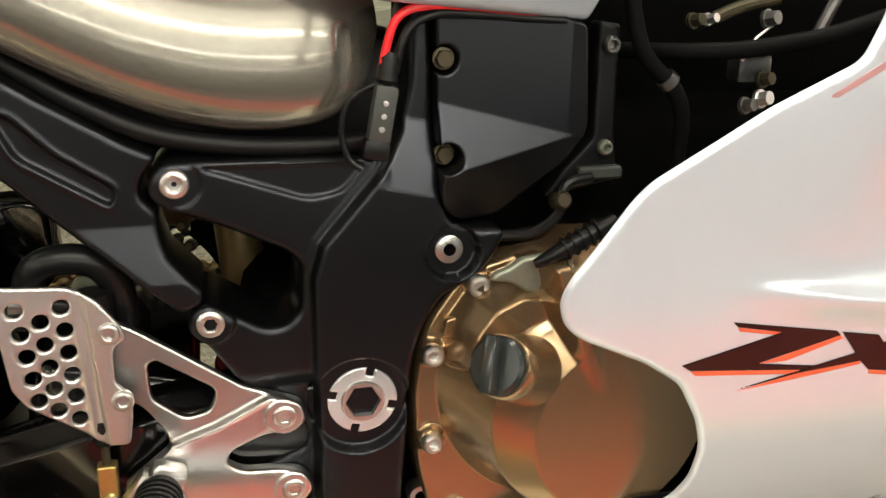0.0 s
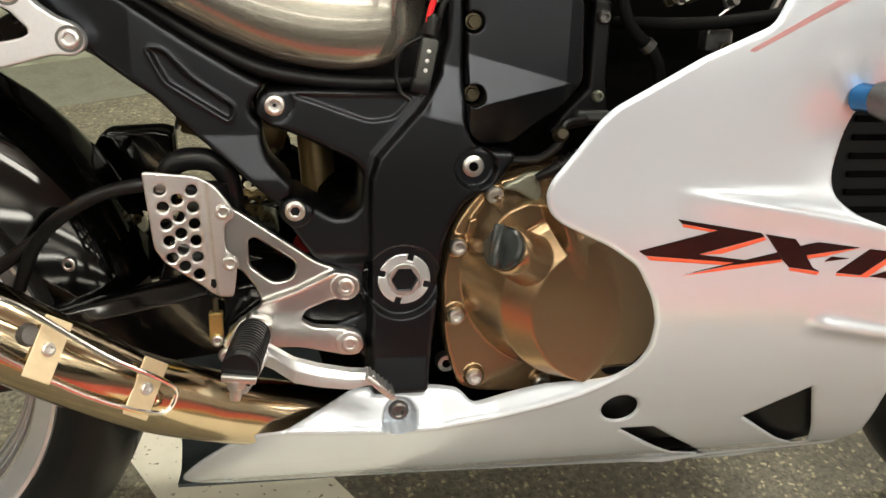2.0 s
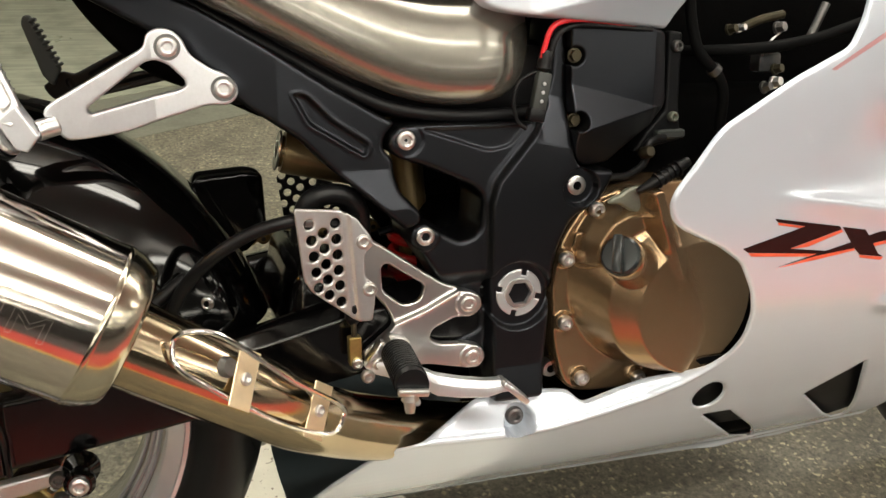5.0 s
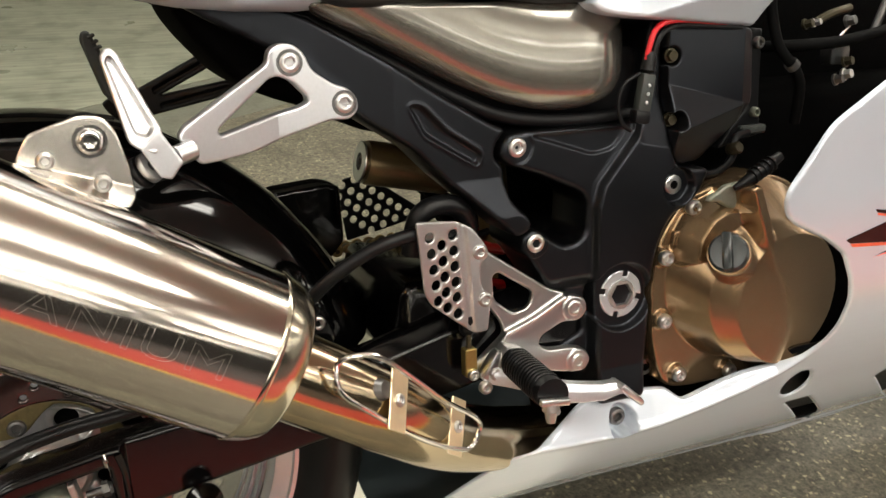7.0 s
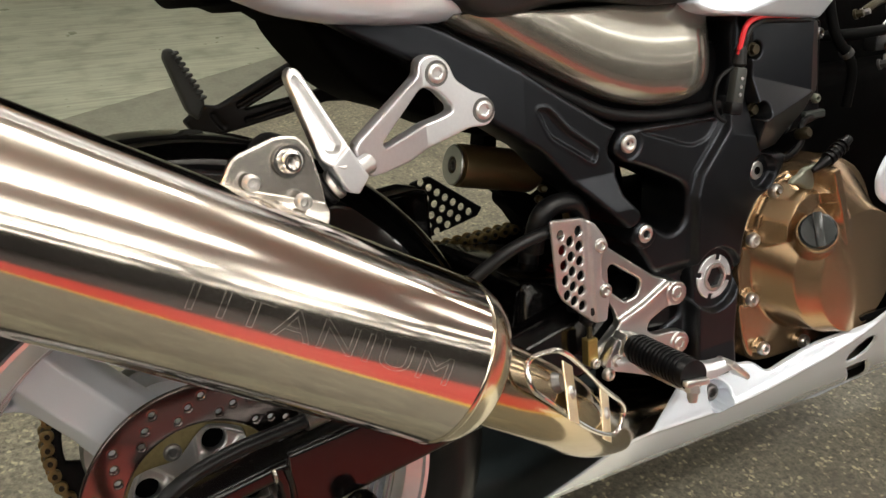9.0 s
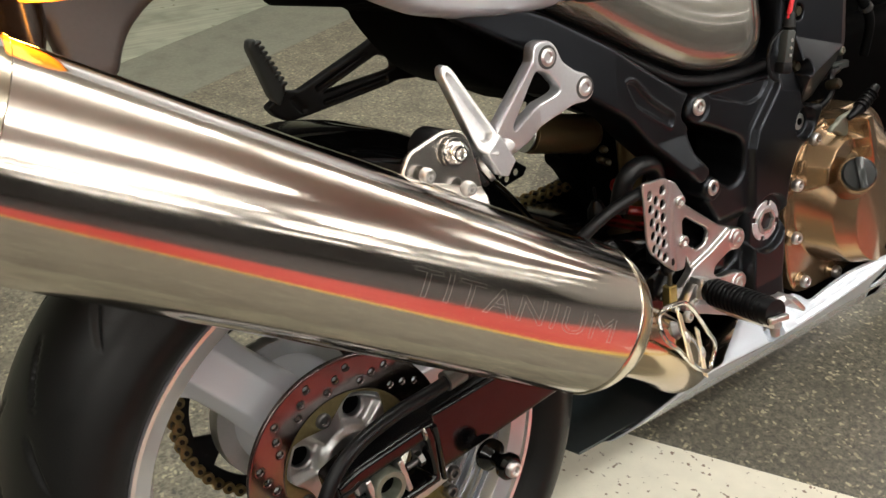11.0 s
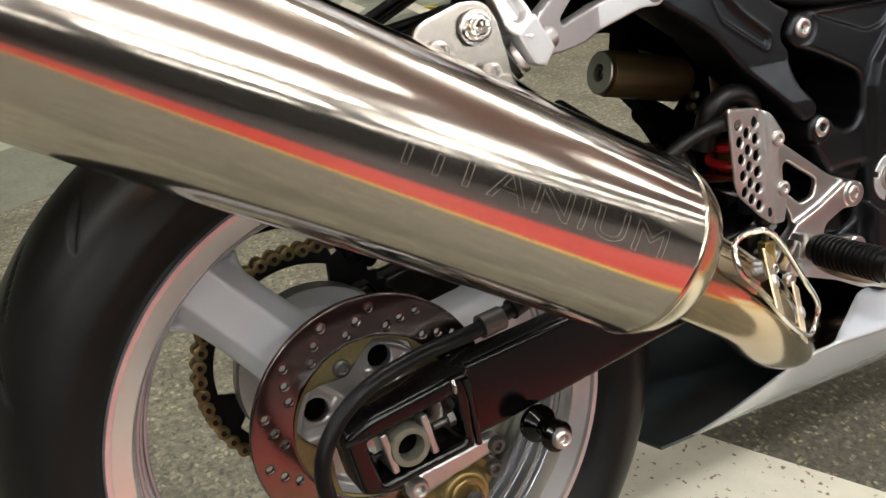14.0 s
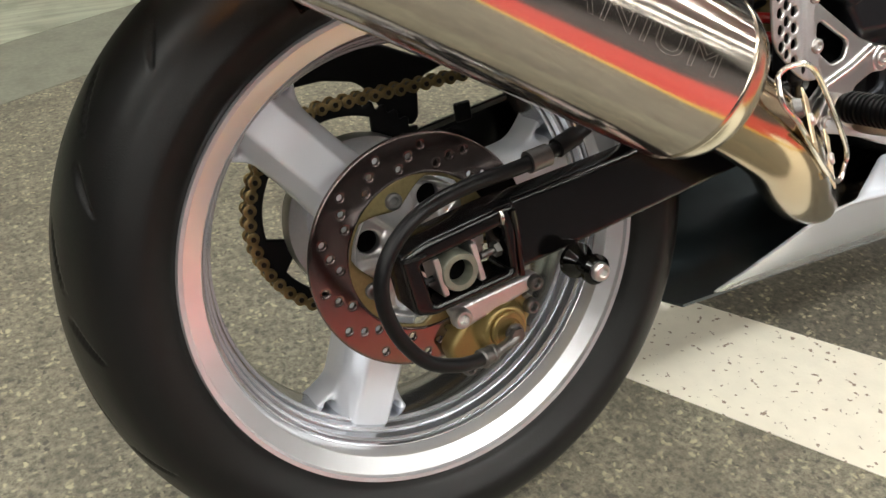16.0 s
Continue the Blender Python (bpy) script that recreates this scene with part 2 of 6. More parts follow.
def tube(pts, radius, segs=14, steps=8, closed=False, flat=1.0):
    """A bent tube through the points; radius: a number or one for each point."""
    path = [np.array(p, float) for p in smooth_loop(pts, steps)] if closed else spline(pts, steps)
    n = len(path)
    radii = np.interp(np.linspace(0, 1, n), np.linspace(0, 1, len(pts)), radius) if isinstance(radius, (list, tuple)) else np.full(n, radius)
    bm, rings, up = bmesh.new(), [], None
    for i, p in enumerate(path):
        a, b = (path[(i - 1) % n], path[(i + 1) % n]) if closed else (path[max(i - 1, 0)], path[min(i + 1, n - 1)])
        d = Vector(b - a).normalized()
        if up is None:
            up = d.orthogonal().normalized()
        up = (up - d * up.dot(d)).normalized()
        side = d.cross(up)
        rings.append([bm.verts.new(Vector(p) + float(radii[i]) * (math.cos(w) * flat * up + math.sin(w) * side)) for w in np.linspace(0, 2 * math.pi, segs, endpoint=False)])
    for i in range(n if closed else n - 1):
        a, b = rings[i], rings[(i + 1) % n]
        for k in range(segs):
            bm.faces.new((a[k], a[(k + 1) % segs], b[(k + 1) % segs], b[k]))
    if not closed:
        bm.faces.new(rings[0][::-1]), bm.faces.new(rings[-1])
    bmesh.ops.recalc_face_normals(bm, faces=bm.faces)
    return bm


def axes_to(origin, direction):
    """A matrix whose z axis runs along direction."""
    return Matrix.Translation(origin) @ Vector(direction).to_track_quat("Z", "Y").to_matrix().to_4x4()


def lathe(profile, origin=(0, 0, 0), direction=(0, -1, 0), segs=32, hexes=(), closed=False):
    """A turned body: profile rows of (radius, height along direction); rows in hexes are six-sided."""
    bm, rings, m = bmesh.new(), [], axes_to(origin, direction)
    for k, (r, h) in enumerate(profile):
        if r < 1e-6:
            rings.append([bm.verts.new(m @ Vector((0, 0, h)))])
            continue
        ring = []
        for w in np.linspace(0, 2 * math.pi, segs, endpoint=False):
            rr = r * math.cos(math.pi / 6) / math.cos((w % (math.pi / 3)) - math.pi / 6) if k in hexes else r
            ring.append(bm.verts.new(m @ Vector((rr * math.cos(w), rr * math.sin(w), h))))
        rings.append(ring)
    for a, b in zip(rings, rings[1:] + (rings[:1] if closed else [])):
        for k in range(segs):
            c = [a[k % len(a)], a[(k + 1) % len(a)], b[(k + 1) % len(b)], b[k % len(b)]]
            c = list(dict.fromkeys(c))
            if len(c) > 2:
                bm.faces.new(c)
    bmesh.ops.recalc_face_normals(bm, faces=bm.faces)
    return bm


def block(size, bevel=0.002, segs=2, m=Matrix()):
    bm = bmesh.new()
    bmesh.ops.create_cube(bm, size=1)
    bmesh.ops.scale(bm, vec=size, verts=bm.verts)
    if bevel:
        bmesh.ops.bevel(bm, geom=bm.edges, offset=bevel, segments=segs, affect="EDGES", profile=0.5)
    bmesh.ops.transform(bm, matrix=m, verts=bm.verts)
    return bm


def merged(*bms):
    """One bmesh out of several."""
    out = bmesh.new()
    for b in bms:
        tmp = bpy.data.meshes.new("tmp")
        b.to_mesh(tmp)
        b.free()
        out.from_mesh(tmp)
        bpy.data.meshes.remove(tmp)
    return out


bolt_kinds = {}


def bolt(parent, at, r=0.008, h=0.005, mat=None, direction=(0, -1, 0), kind="socket", label="", name="bolt", bore=False):
    """A bolt head standing on the surface at the given place."""
    key = (round(r, 4), round(h, 4), kind)
    first = key not in bolt_kinds
    if first:
        if kind == "socket":
            s = r * 0.5
            prof = [(r, -0.002), (r, h * 0.45), (r * 0.9, h * 0.8), (r * 0.72, h), (s * 1.12, h), (s, h * 0.86), (s, h * 0.15), (0, h * 0.1)]
            bm = lathe(prof, (0, 0, 0), (0, 0, 1), 24, hexes=(5, 6))
        elif kind == "hex":
            bm = lathe([(r * 1.25, -0.001), (r * 1.25, h * 0.18), (r * 1.0, h * 0.2), (r, h * 0.85), (r * 0.85, h), (0, h)], (0, 0, 0), (0, 0, 1), 24, hexes=(2, 3))
        else:
            bm = lathe([(r, -0.002), (r, h * 0.7), (r * 0.85, h), (r * 0.45, h), (r * 0.4, h * 0.2), (0, h * 0.15)], (0, 0, 0), (0, 0, 1), 24)
        mesh = bpy.data.meshes.new("bolt")
        bm.to_mesh(mesh)
        bm.free()
        bolt_kinds[key] = mesh
    mesh = bolt_kinds[key]
    if not first and mat and mesh.materials and mesh.materials[0] != mat:
        mesh = mesh.copy()
        mesh.materials.clear()
    ob = part(name, mesh, mat or STEEL, parent, label, 30)
    ob.matrix_local = axes_to(at, direction)
    if bore:
        # flat black disc over the hollow stands in for its shade
        part("bolt_hole_shade", lathe([(0, h + 0.0004), (r * 0.44, h + 0.0004), (r * 0.44, h - 0.002), (0, h - 0.002)], at, direction, 18), SHADE_BLACK, parent)
    return ob


# ---- the hall ----
def floor_material(name, dark_tone, pale_tone):
    m = bpy.data.materials.new(name)
    m.use_nodes = True
    n, link = m.node_tree.nodes, m.node_tree.links.new
    b = n["Principled BSDF"]
    at = n.new("ShaderNodeTexCoord")

    def noise_at(scale, detail=4, rough=0.6):
        t = n.new("ShaderNodeTexNoise")
        t.inputs["Scale"].default_value, t.inputs["Detail"].default_value, t.inputs["Roughness"].default_value = scale, detail, rough
        link(at.outputs["Object"], t.inputs["Vector"])
        return t

    def blend(fac, a, c, lo=0.45, hi=0.55):
        r = n.new("ShaderNodeMapRange")
        r.inputs[1].default_value, r.inputs[2].default_value = lo, hi
        link(fac, r.inputs[0])
        x = n.new("ShaderNodeMix")
        x.data_type = "RGBA"
        link(r.outputs[0], x.inputs[0])
        for slot, v in ((6, a), (7, c)):
            if isinstance(v, tuple):
                x.inputs[slot].default_value = (*v, 1)
            else:
                link(v, x.inputs[slot])
        return x.outputs[2]

    base = blend(noise_at(95, 6, 0.8).outputs["Fac"], dark_tone, pale_tone, 0.37, 0.63)
    # crushed stone: cells of bent outline, a third of them pale
    bend = n.new("ShaderNodeVectorMath")
    bend.operation = "MULTIPLY_ADD"
    bend.inputs[1].default_value = (0.024, 0.024, 0.0)
    link(noise_at(60, 5).outputs["Color"], bend.inputs[0]), link(at.outputs["Object"], bend.inputs[2])
    stones = n.new("ShaderNodeTexVoronoi")
    stones.inputs["Scale"].default_value = 118
    link(bend.outputs[0], stones.inputs["Vector"])
    pick = n.new("ShaderNodeSeparateColor")
    link(stones.outputs["Color"], pick.inputs[0])
    near = n.new("ShaderNodeMapRange")
    near.inputs[1].default_value, near.inputs[2].default_value, near.inputs[3].default_value, near.inputs[4].default_value = 0.27, 0.50, 1, 0
    link(stones.outputs["Distance"], near.inputs[0])

    def some(lo, hi):
        gate, ramp = n.new("ShaderNodeMath"), n.new("ShaderNodeMapRange")
        gate.operation = "MULTIPLY"
        ramp.inputs[1].default_value, ramp.inputs[2].default_value = lo, hi
        link(pick.outputs[0], ramp.inputs[0])
        link(near.outputs[0], gate.inputs[0]), link(ramp.outputs[0], gate.inputs[1])
        return gate.outputs[0]

    chips = blend(some(0.58, 0.90), base, (0.52, 0.475, 0.31), 0.0, 1.15)
    chips = blend(some(0.35, 0.12), chips, (0.085, 0.078, 0.065), 0.0, 1.15)
    dark = blend(noise_at(9, 5, 0.7).outputs["Fac"], chips, (0.095, 0.086, 0.068), 0.46, 0.80)
    link(dark, b.inputs["Base Color"])
    b.inputs["Roughness"].default_value = 0.5
    bp = n.new("ShaderNodeBump")
    bp.inputs["Strength"].default_value, bp.inputs["Distance"].default_value = 0.35, 0.002
    link(noise_at(140, 4).outputs["Fac"], bp.inputs["Height"])
    link(bp.outputs[0], b.inputs["Normal"])
    return m


FLOOR = floor_material("ground_concrete", (0.095, 0.088, 0.067), (0.335, 0.315, 0.232))
# the floor material again in a darker tone
DARKER_GROUND = floor_material("deeper_toned_concrete", (0.062, 0.058, 0.046), (0.225, 0.208, 0.160))
LINE = material("worn_white_line_paint", (0.82, 0.785, 0.655), 0.5, grain=35, vary=0.09, stain=0.85, second=(0.20, 0.13, 0.08), stain_scale=95, stain_from=0.635, stain_to=0.67, bump=0.4, bump_scale=220)
LANE = material("grey_green_floor_coating", (0.39, 0.41, 0.315), 0.30, grain=30, vary=0.62, stain=0.75, second=(0.20, 0.205, 0.15), stain_scale=8, stain_from=0.48, stain_to=0.70, stretch=((0, 0, -0.43), (0.14, 1.9, 1)), bump=0.2, bump_scale=120)
LANE_EDGE = material("darker_floor_strip", (0.23, 0.235, 0.185), 0.4, grain=90, vary=0.3, stain=0.6, second=(0.15, 0.15, 0.12), stain_scale=14, bump=0.3, bump_scale=120)
WALL = material("dark_grey_wall", (0.055, 0.052, 0.052), 0.8, stain=0.3)
UNSEEN_DARK = material("dark_unseen_floor", (0.032, 0.026, 0.027), 0.6, grain=90, vary=0.3, stain=0.4)
RED_FLOOR = material("red_floor_paint", (0.49, 0.028, 0.017), 0.45, grain=40, vary=0.1, stain=0.3)
YELLOW = material("yellow_line_paint", (0.62, 0.46, 0.05), 0.5, grain=60, stain=0.3)
CEIL = material("pale_ceiling", (0.74, 0.72, 0.69), 0.8, stain=0.2, second=(0.60, 0.58, 0.55))


def slab(name, x0, y0, z0, x1, y1, z1, mat, label="", bevel=0.0):
    ob = part(name, block((x1 - x0, y1 - y0, z1 - z0), bevel, 1, pose((x0 + x1) / 2, (y0 + y1) / 2, (z0 + z1) / 2)), mat, None, label)
    return tagged(ob, kind="structure")


def flat_strip(name, corners, z, mat, label):
    """A thin coat on the floor, given by its corners."""
    bm = bmesh.new()
    low, top = [bm.verts.new((x, y, 0.0002)) for x, y in corners], [bm.verts.new((x, y, z)) for x, y in corners]
    bm.faces.new(top)
    for k in range(len(corners)):
        q = (k + 1) % len(corners)
        bm.faces.new((low[k], low[q], top[q], top[k]))
    bmesh.ops.recalc_face_normals(bm, faces=bm.faces)
    return tagged(part(name, bm, mat, None, label), kind="structure")


slab("floor", -9, -11, -0.2, 16, 9, 0, FLOOR, "mottled grey concrete floor with pale aggregate")
slab("ceiling", -9, -11, CEILING, 16, 9, CEILING + 0.2, CEIL, "pale concrete ceiling")
# walls out of view; their dark tone shapes the dark band in reflections
slab("wall_south", -9, -11.2, 0, 16, -11, CEILING, WALL, "unseen dark grey wall")
slab("wall_north", -9, 9, 0, 16, 9.2, CEILING, WALL, "unseen dark grey wall")
slab("wall_west", -9.2, -11, 0, -9, 9, CEILING, WALL, "unseen dark grey wall")
# this one is pale to brighten what the silencer's front mirrors
slab("wall_east", 16, -11, 0, 16.2, 9, CEILING, CEIL, "unseen wall kept pale to brighten the silencer's reflections")

flat_strip("red_zone", [(-8.9, -8.84), (0.5, -0.86), (15.9, 0.944), (15.9, -1.0), (1.0, -1.55), (-8.9, -9.17)], 0.0013, RED_FLOOR, "red painted floor stripe")
# never in view: dark ground added for the dark band on the silencer
flat_strip("unseen_dark_strip", [(-8.9, -9.175), (1.0, -1.555), (15.9, -1.005), (15.9, -10.9), (-8.9, -10.9)], 0.0012, UNSEEN_DARK, "unseen dark floor added for the dark band in reflections")
flat_strip("yellow_line", [(-8.9, -8.835), (-8.9, -8.77), (0.485, -0.80), (15.9, 1.01), (15.9, 0.949), (0.5, -0.855)], 0.0018, YELLOW, "yellow edge line of the red zone")
flat_strip("darker_ground", [(1.03, -0.74), (0.31, 0.215), (1.2, 0.9), (5, 1.5), (15.9, 1.9), (15.9, 1.005)], 0.0008, DARKER_GROUND, "darker concrete right of the parking line")
# unseen strip, added to darken what the silencer's lower half mirrors
flat_strip("darker_ground", [(-8.9, -8.76), (0.485, -0.79), (0.78, -0.77), (0.585, -0.44), (-0.6, -0.36), (-8.9, -4.2)], 0.0008, DARKER_GROUND, "unseen darker floor added to dim the silencer's reflections")
flat_strip("parking_line", [(0.215, 0.18), (0.885, -0.95), (1.17, -0.90), (0.41, 0.25)], 0.0015, LINE, "worn white painted parking line")
flat_strip("lane_edge", [(-6, -1.35), (6, 4.2), (6, 4.55), (-6, -1.0)], 0.0012, LANE_EDGE, "darker worn strip along the lane")
flat_strip("lane", [(-6, -0.998), (6, 4.552), (6, 8.9), (-6, 8.9)], 0.0016, LANE, "smooth grey green lane coating")

for marks in ([(1.0, 2.54), (1.07, 2.63), (1.09, 2.47), (1.02, 2.40)], [(1.22, 2.47), (1.28, 2.51), (1.29, 2.33), (1.23, 2.26)]):
    flat_strip("floor_mark", marks, 0.0022, LINE, "white angular paint mark on the lane")
TAPE_DARK = material("black_tape", (0.02, 0.02, 0.018), 0.4)
TAPE = material("yellow_warning_tape", (0.70, 0.55, 0.06), 0.4, grain=30)
tape = tagged(part("warning_tape", tube([(1.28, 2.36, 0.006), (1.36, 2.27, 0.010), (1.42, 2.17, 0.006), (1.50, 2.05, 0.008), (1.62, 1.98, 0.006)], 0.006, 8, 8, flat=0.4), TAPE, None), "yellow and black warning tape lying on the floor", "tape")
part("tape_band", tube([(1.31, 2.29, 0.005), (1.37, 2.20, 0.008), (1.44, 2.09, 0.005), (1.53, 1.98, 0.006)], 0.006, 8, 8, flat=0.4), TAPE_DARK, tape, "black band of the tape")
part("tape_band", tube([(1.29, 2.26, 0.005), (1.36, 2.15, 0.006), (1.43, 2.05, 0.008), (1.50, 1.96, 0.005)], 0.005, 8, 8, flat=0.4), TAPE, tape)

TUBE_GLOW = bpy.data.materials.new("lit_tube")
TUBE_GLOW.use_nodes = True
TUBE_GLOW.node_tree.nodes["Principled BSDF"].inputs["Emission Color"].default_value = (1, 0.95, 0.86, 1)
TUBE_GLOW.node_tree.nodes["Principled BSDF"].inputs["Emission Strength"].default_value = 6
HOUSING = material("white_lamp_housing", (0.7, 0.7, 0.68), 0.5)
PANEL_GLOW = TUBE_GLOW.copy()
PANEL_GLOW.name = "lit_diffuser"
PANEL_GLOW.node_tree.nodes["Principled BSDF"].inputs["Emission Strength"].default_value = 10
FAR_LAMPS = [(x, y) for y in (-8.6,) for x in (-2.6, 0.9, 4.3, 7.7)] + [(7.7, y) for y in (-5.8, -3.6, 0.8)] + [(x, y) for x in (11.1, 14.3) for y in (-8.6, -5.8, -3.6, -1.4, 0.8)]
for lx, ly in LAMPS + FAR_LAMPS:
    lamp = tagged(new("ceiling_light"), "long white fluorescent strip light hung under the ceiling", "ceiling light", "strip lights")
    lamp.matrix_world = pose(lx, ly, LAMP_HEIGHT + 0.09)
    part("housing", block((2.7, 0.32, 0.05), 0.01, 2, pose(0, 0, -0.03)), HOUSING, lamp)
    for off in (-1.1, 1.1):
        part("hanger_wire", tube([(off, 0, 0), (off, 0, CEILING - LAMP_HEIGHT - 0.09)], 0.004, 8, 2), HOUSING, lamp)
    if (lx, ly) in FAR_LAMPS:
        part("diffuser", block((2.6, 0.29, 0.02), 0.004, 1, pose(0, 0, -0.066)), PANEL_GLOW, lamp, "lit white diffuser")
        continue
    for off in (-0.07, 0.07):
        part("lamp_tube", lathe([(0, -1.3), (0.013, -1.3), (0.013, 1.3), (0, 1.3)], (0, off, -0.070), (1, 0, 0), 12), TUBE_GLOW, lamp)

# ---- rear wheel ----
rear_wheel = part("rear_wheel", lathe([(0.034, -0.040), (0.060, -0.040), (0.063, -0.034), (0.060, -0.02), (0.068, 0.03), (0.068, 0.075), (0.03, 0.078), (0.03, -0.040)], (0, 0, 0), (0, 1, 0), 48), RIM, motorcycle, "silver three-spoke rear wheel")


def tyre_mesh(profile, around=1500, grooves=True):
    """A tyre about the y axis, with slanted cuts in its tread."""
    prof = np.array(spline(profile, 10))
    w = np.linspace(0, 2 * np.pi, around, endpoint=False)
    ang, idx = np.meshgrid(w, np.arange(len(prof)), indexing="ij")
    y, r = prof[idx, 0], prof[idx, 1]
    if grooves:
        top = prof[:, 1].max()
        for side in (-1, 1):
            for k in range(15):
                for dx, y0, y1, lean in ((0.0, 0.010, 0.050, 1.5), (0.21, 0.048, 0.086, 1.0)):
                    c = (k + (0.5 if side > 0 else 0)) * 2 * np.pi / 15 + dx
                    mid = (y0 + y1) / 2
                    da = (ang - c + np.pi) % (2 * np.pi) - np.pi
                    along = (y * side - mid) / ((y1 - y0) / 2)
                    across = (da * top - lean * (y * side - mid)) / (0.0046 * (1.25 - 0.5 * along))
                    r = r - 0.0034 * (np.clip(1 - across ** 2 - np.maximum(along ** 4, 0), 0, 1)) * (r > 0.25)
    verts = np.stack([r * np.cos(ang), y, r * np.sin(ang)], -1).reshape(-1, 3)
    m, n = ang.shape
    i, j = np.meshgrid(np.arange(m), np.arange(n - 1), indexing="ij")
    i2 = (i + 1) % m
    faces = np.stack([i * n + j, i * n + j + 1, i2 * n + j + 1, i2 * n + j], -1).reshape(-1, 4)
    mesh = bpy.data.meshes.new("tyre")
    mesh.from_pydata(verts.tolist(), [], faces[:, ::-1].tolist())
    return mesh


TYRE_PROFILE = [(0.074, 0.222), (0.084, 0.2335), (0.093, 0.242), (0.1025, 0.258), (0.1025, 0.272), (0.094, 0.290), (0.075, 0.3055), (0.04, 0.3185),
                (0, 0.3225), (-0.04, 0.3185), (-0.075, 0.3055), (-0.094, 0.290), (-0.1025, 0.272), (-0.1025, 0.258), (-0.093, 0.242), (-0.084, 0.2335), (-0.074, 0.222)]
part("tyre", tyre_mesh(TYRE_PROFILE), RUBBER, rear_wheel, "wide black sports tyre with slanted tread cuts", 60)
part("rim_lip", lathe([(0.2325, -0.0875), (0.2345, -0.084), (0.232, -0.076), (0.2145, -0.0635), (0.2065, -0.0605), (0.2095, -0.0735), (0.2112, -0.0762), (0.2272, -0.0825), (0.2285, -0.0868)], (0, 0, 0), (0, 1, 0), 160, closed=True), RIM_LIP, rear_wheel, "bright machined rim lip")
part("rim", lathe([(0.222, -0.0765), (0.214, -0.066), (0.206, -0.061), (0.203, -0.045), (0.196, -0.036), (0.194, -0.02), (0.194, 0.02), (0.2, 0.04), (0.205, 0.06), (0.215, 0.07), (0.231, 0.087), (0.234, 0.082),
                          (0.222, 0.07), (0.212, 0.05), (0.203, 0.03), (0.2, 0), (0.203, -0.03), (0.212, -0.055), (0.224, -0.0765)], (0, 0, 0), (0, 1, 0), 160, closed=True), RIM_BARREL, rear_wheel, "polished silver rim barrel")
for k in range(3):
    rr, yy = ((0.2045, -0.055), (0.2, -0.041), (0.195, -0.03))[k]
    part("rim_step", lathe([(rr, yy), (rr - 0.0015, yy - 0.001), (rr - 0.003, yy + 0.002), (rr - 0.001, yy + 0.005)], (0, 0, 0), (0, 1, 0), 160, closed=True), RIM_LIP, rear_wheel)
spoke_out = fillet([(0.05, -0.038), (0.12, -0.034), (0.165, -0.034), (0.185, -0.050), (0.2, -0.066), (0.2, 0.066), (0.185, 0.050), (0.165, 0.034), (0.12, 0.034), (0.05, 0.038)], 0.012)
s_out = poly_sdf(spoke_out)
spoke_sdf = cut(s_out, disc_sdf(0.187, -0.037, 0.006), disc_sdf(0.187, 0.037, 0.006))


def spoke_face(x, z):
    d = -s_out(x, z)
    return -0.038 + 0.026 * np.clip((np.abs(z) - 0.0175) / 0.017, 0, 1) + 0.003 * step(0.15, 0.2, x) - 0.012 * step(0.12, 0.06, x)


spoke = relief(spoke_sdf, (0.045, -0.07, 0.205, 0.07), spoke_face, 0.03, 0.004, 0.002)
for angle in (-110, 10, 130):
    ob = part("spoke", spoke, RIM, rear_wheel, "broad flat silver cast spoke")
    ob.matrix_local = pose(0, 0, 0, 0, -angle, 0)

brake_disc_holes = []
for k in range(14):
    for j in range(3):
        a, r = radians(8 + 360 * k / 14 + j * 7.5), (0.1035, 0.0945, 0.0855)[j]
        brake_disc_holes.append((r * math.cos(a), r * math.sin(a), 0.0033))


def disc_face(x, z):
    return -0.0725


def drilled(x, z):
    d = np.maximum(np.hypot(x, z) - 0.115, 0.0765 - np.hypot(x, z))
    for hx, hz, hr in brake_disc_holes:
        near = (np.abs(x - hx) < 0.009) & (np.abs(z - hz) < 0.009)
        d = np.where(near, np.maximum(d, hr - np.hypot(x - hx, z - hz)), d)
    return d


OLIVE = material("olive_zinc_plating", (0.26, 0.21, 0.10), 0.38, metal=0.8, grain=300, vary=0.25)
brake_disc = part("brake_disc", relief(drilled, (-0.118, -0.118, 0.118, 0.118), disc_face, -0.0675, 0.0004, 0.0012), DISC, motorcycle, "drilled steel rear brake disc", 30)


def carrier(x, z):
    r, a = np.hypot(x, z), np.arctan2(z, x)
    lobes = np.cos(4 * (a - radians(113.6)))
    return np.maximum(r - 0.0775, 0.0615 - 0.0135 * np.clip(lobes, -0.6, 1) + 0.004 - r)


part("disc_carrier", relief(carrier, (-0.08, -0.08, 0.08, 0.08), -0.0715, -0.0685, 0.0006, 0.0016), OLIVE, brake_disc, "yellow zinc inner ring of the disc")
hub_holes = [disc_sdf(0.052 * math.cos(radians(70 + 90 * k)), 0.052 * math.sin(radians(70 + 90 * k)), 0.0115) for k in range(4)]


def hub_shape(x, z):
    r, a = np.hypot(x, z), np.arctan2(z, x)
    return r - 0.069 + 0.008 * np.clip(np.cos(4 * (a - radians(113.6))), 0, 1)


def hub_face(x, z):
    r, a = np.hypot(x, z), np.arctan2(z, x)
    pocket = step(0.2, -0.2, np.cos(4 * (a - radians(113.6)))) * step(0.034, 0.040, r) * step(0.0675, 0.063, r)
    return -0.066 + 0.009 * pocket - 0.006 * step(0.034, 0.028, r)


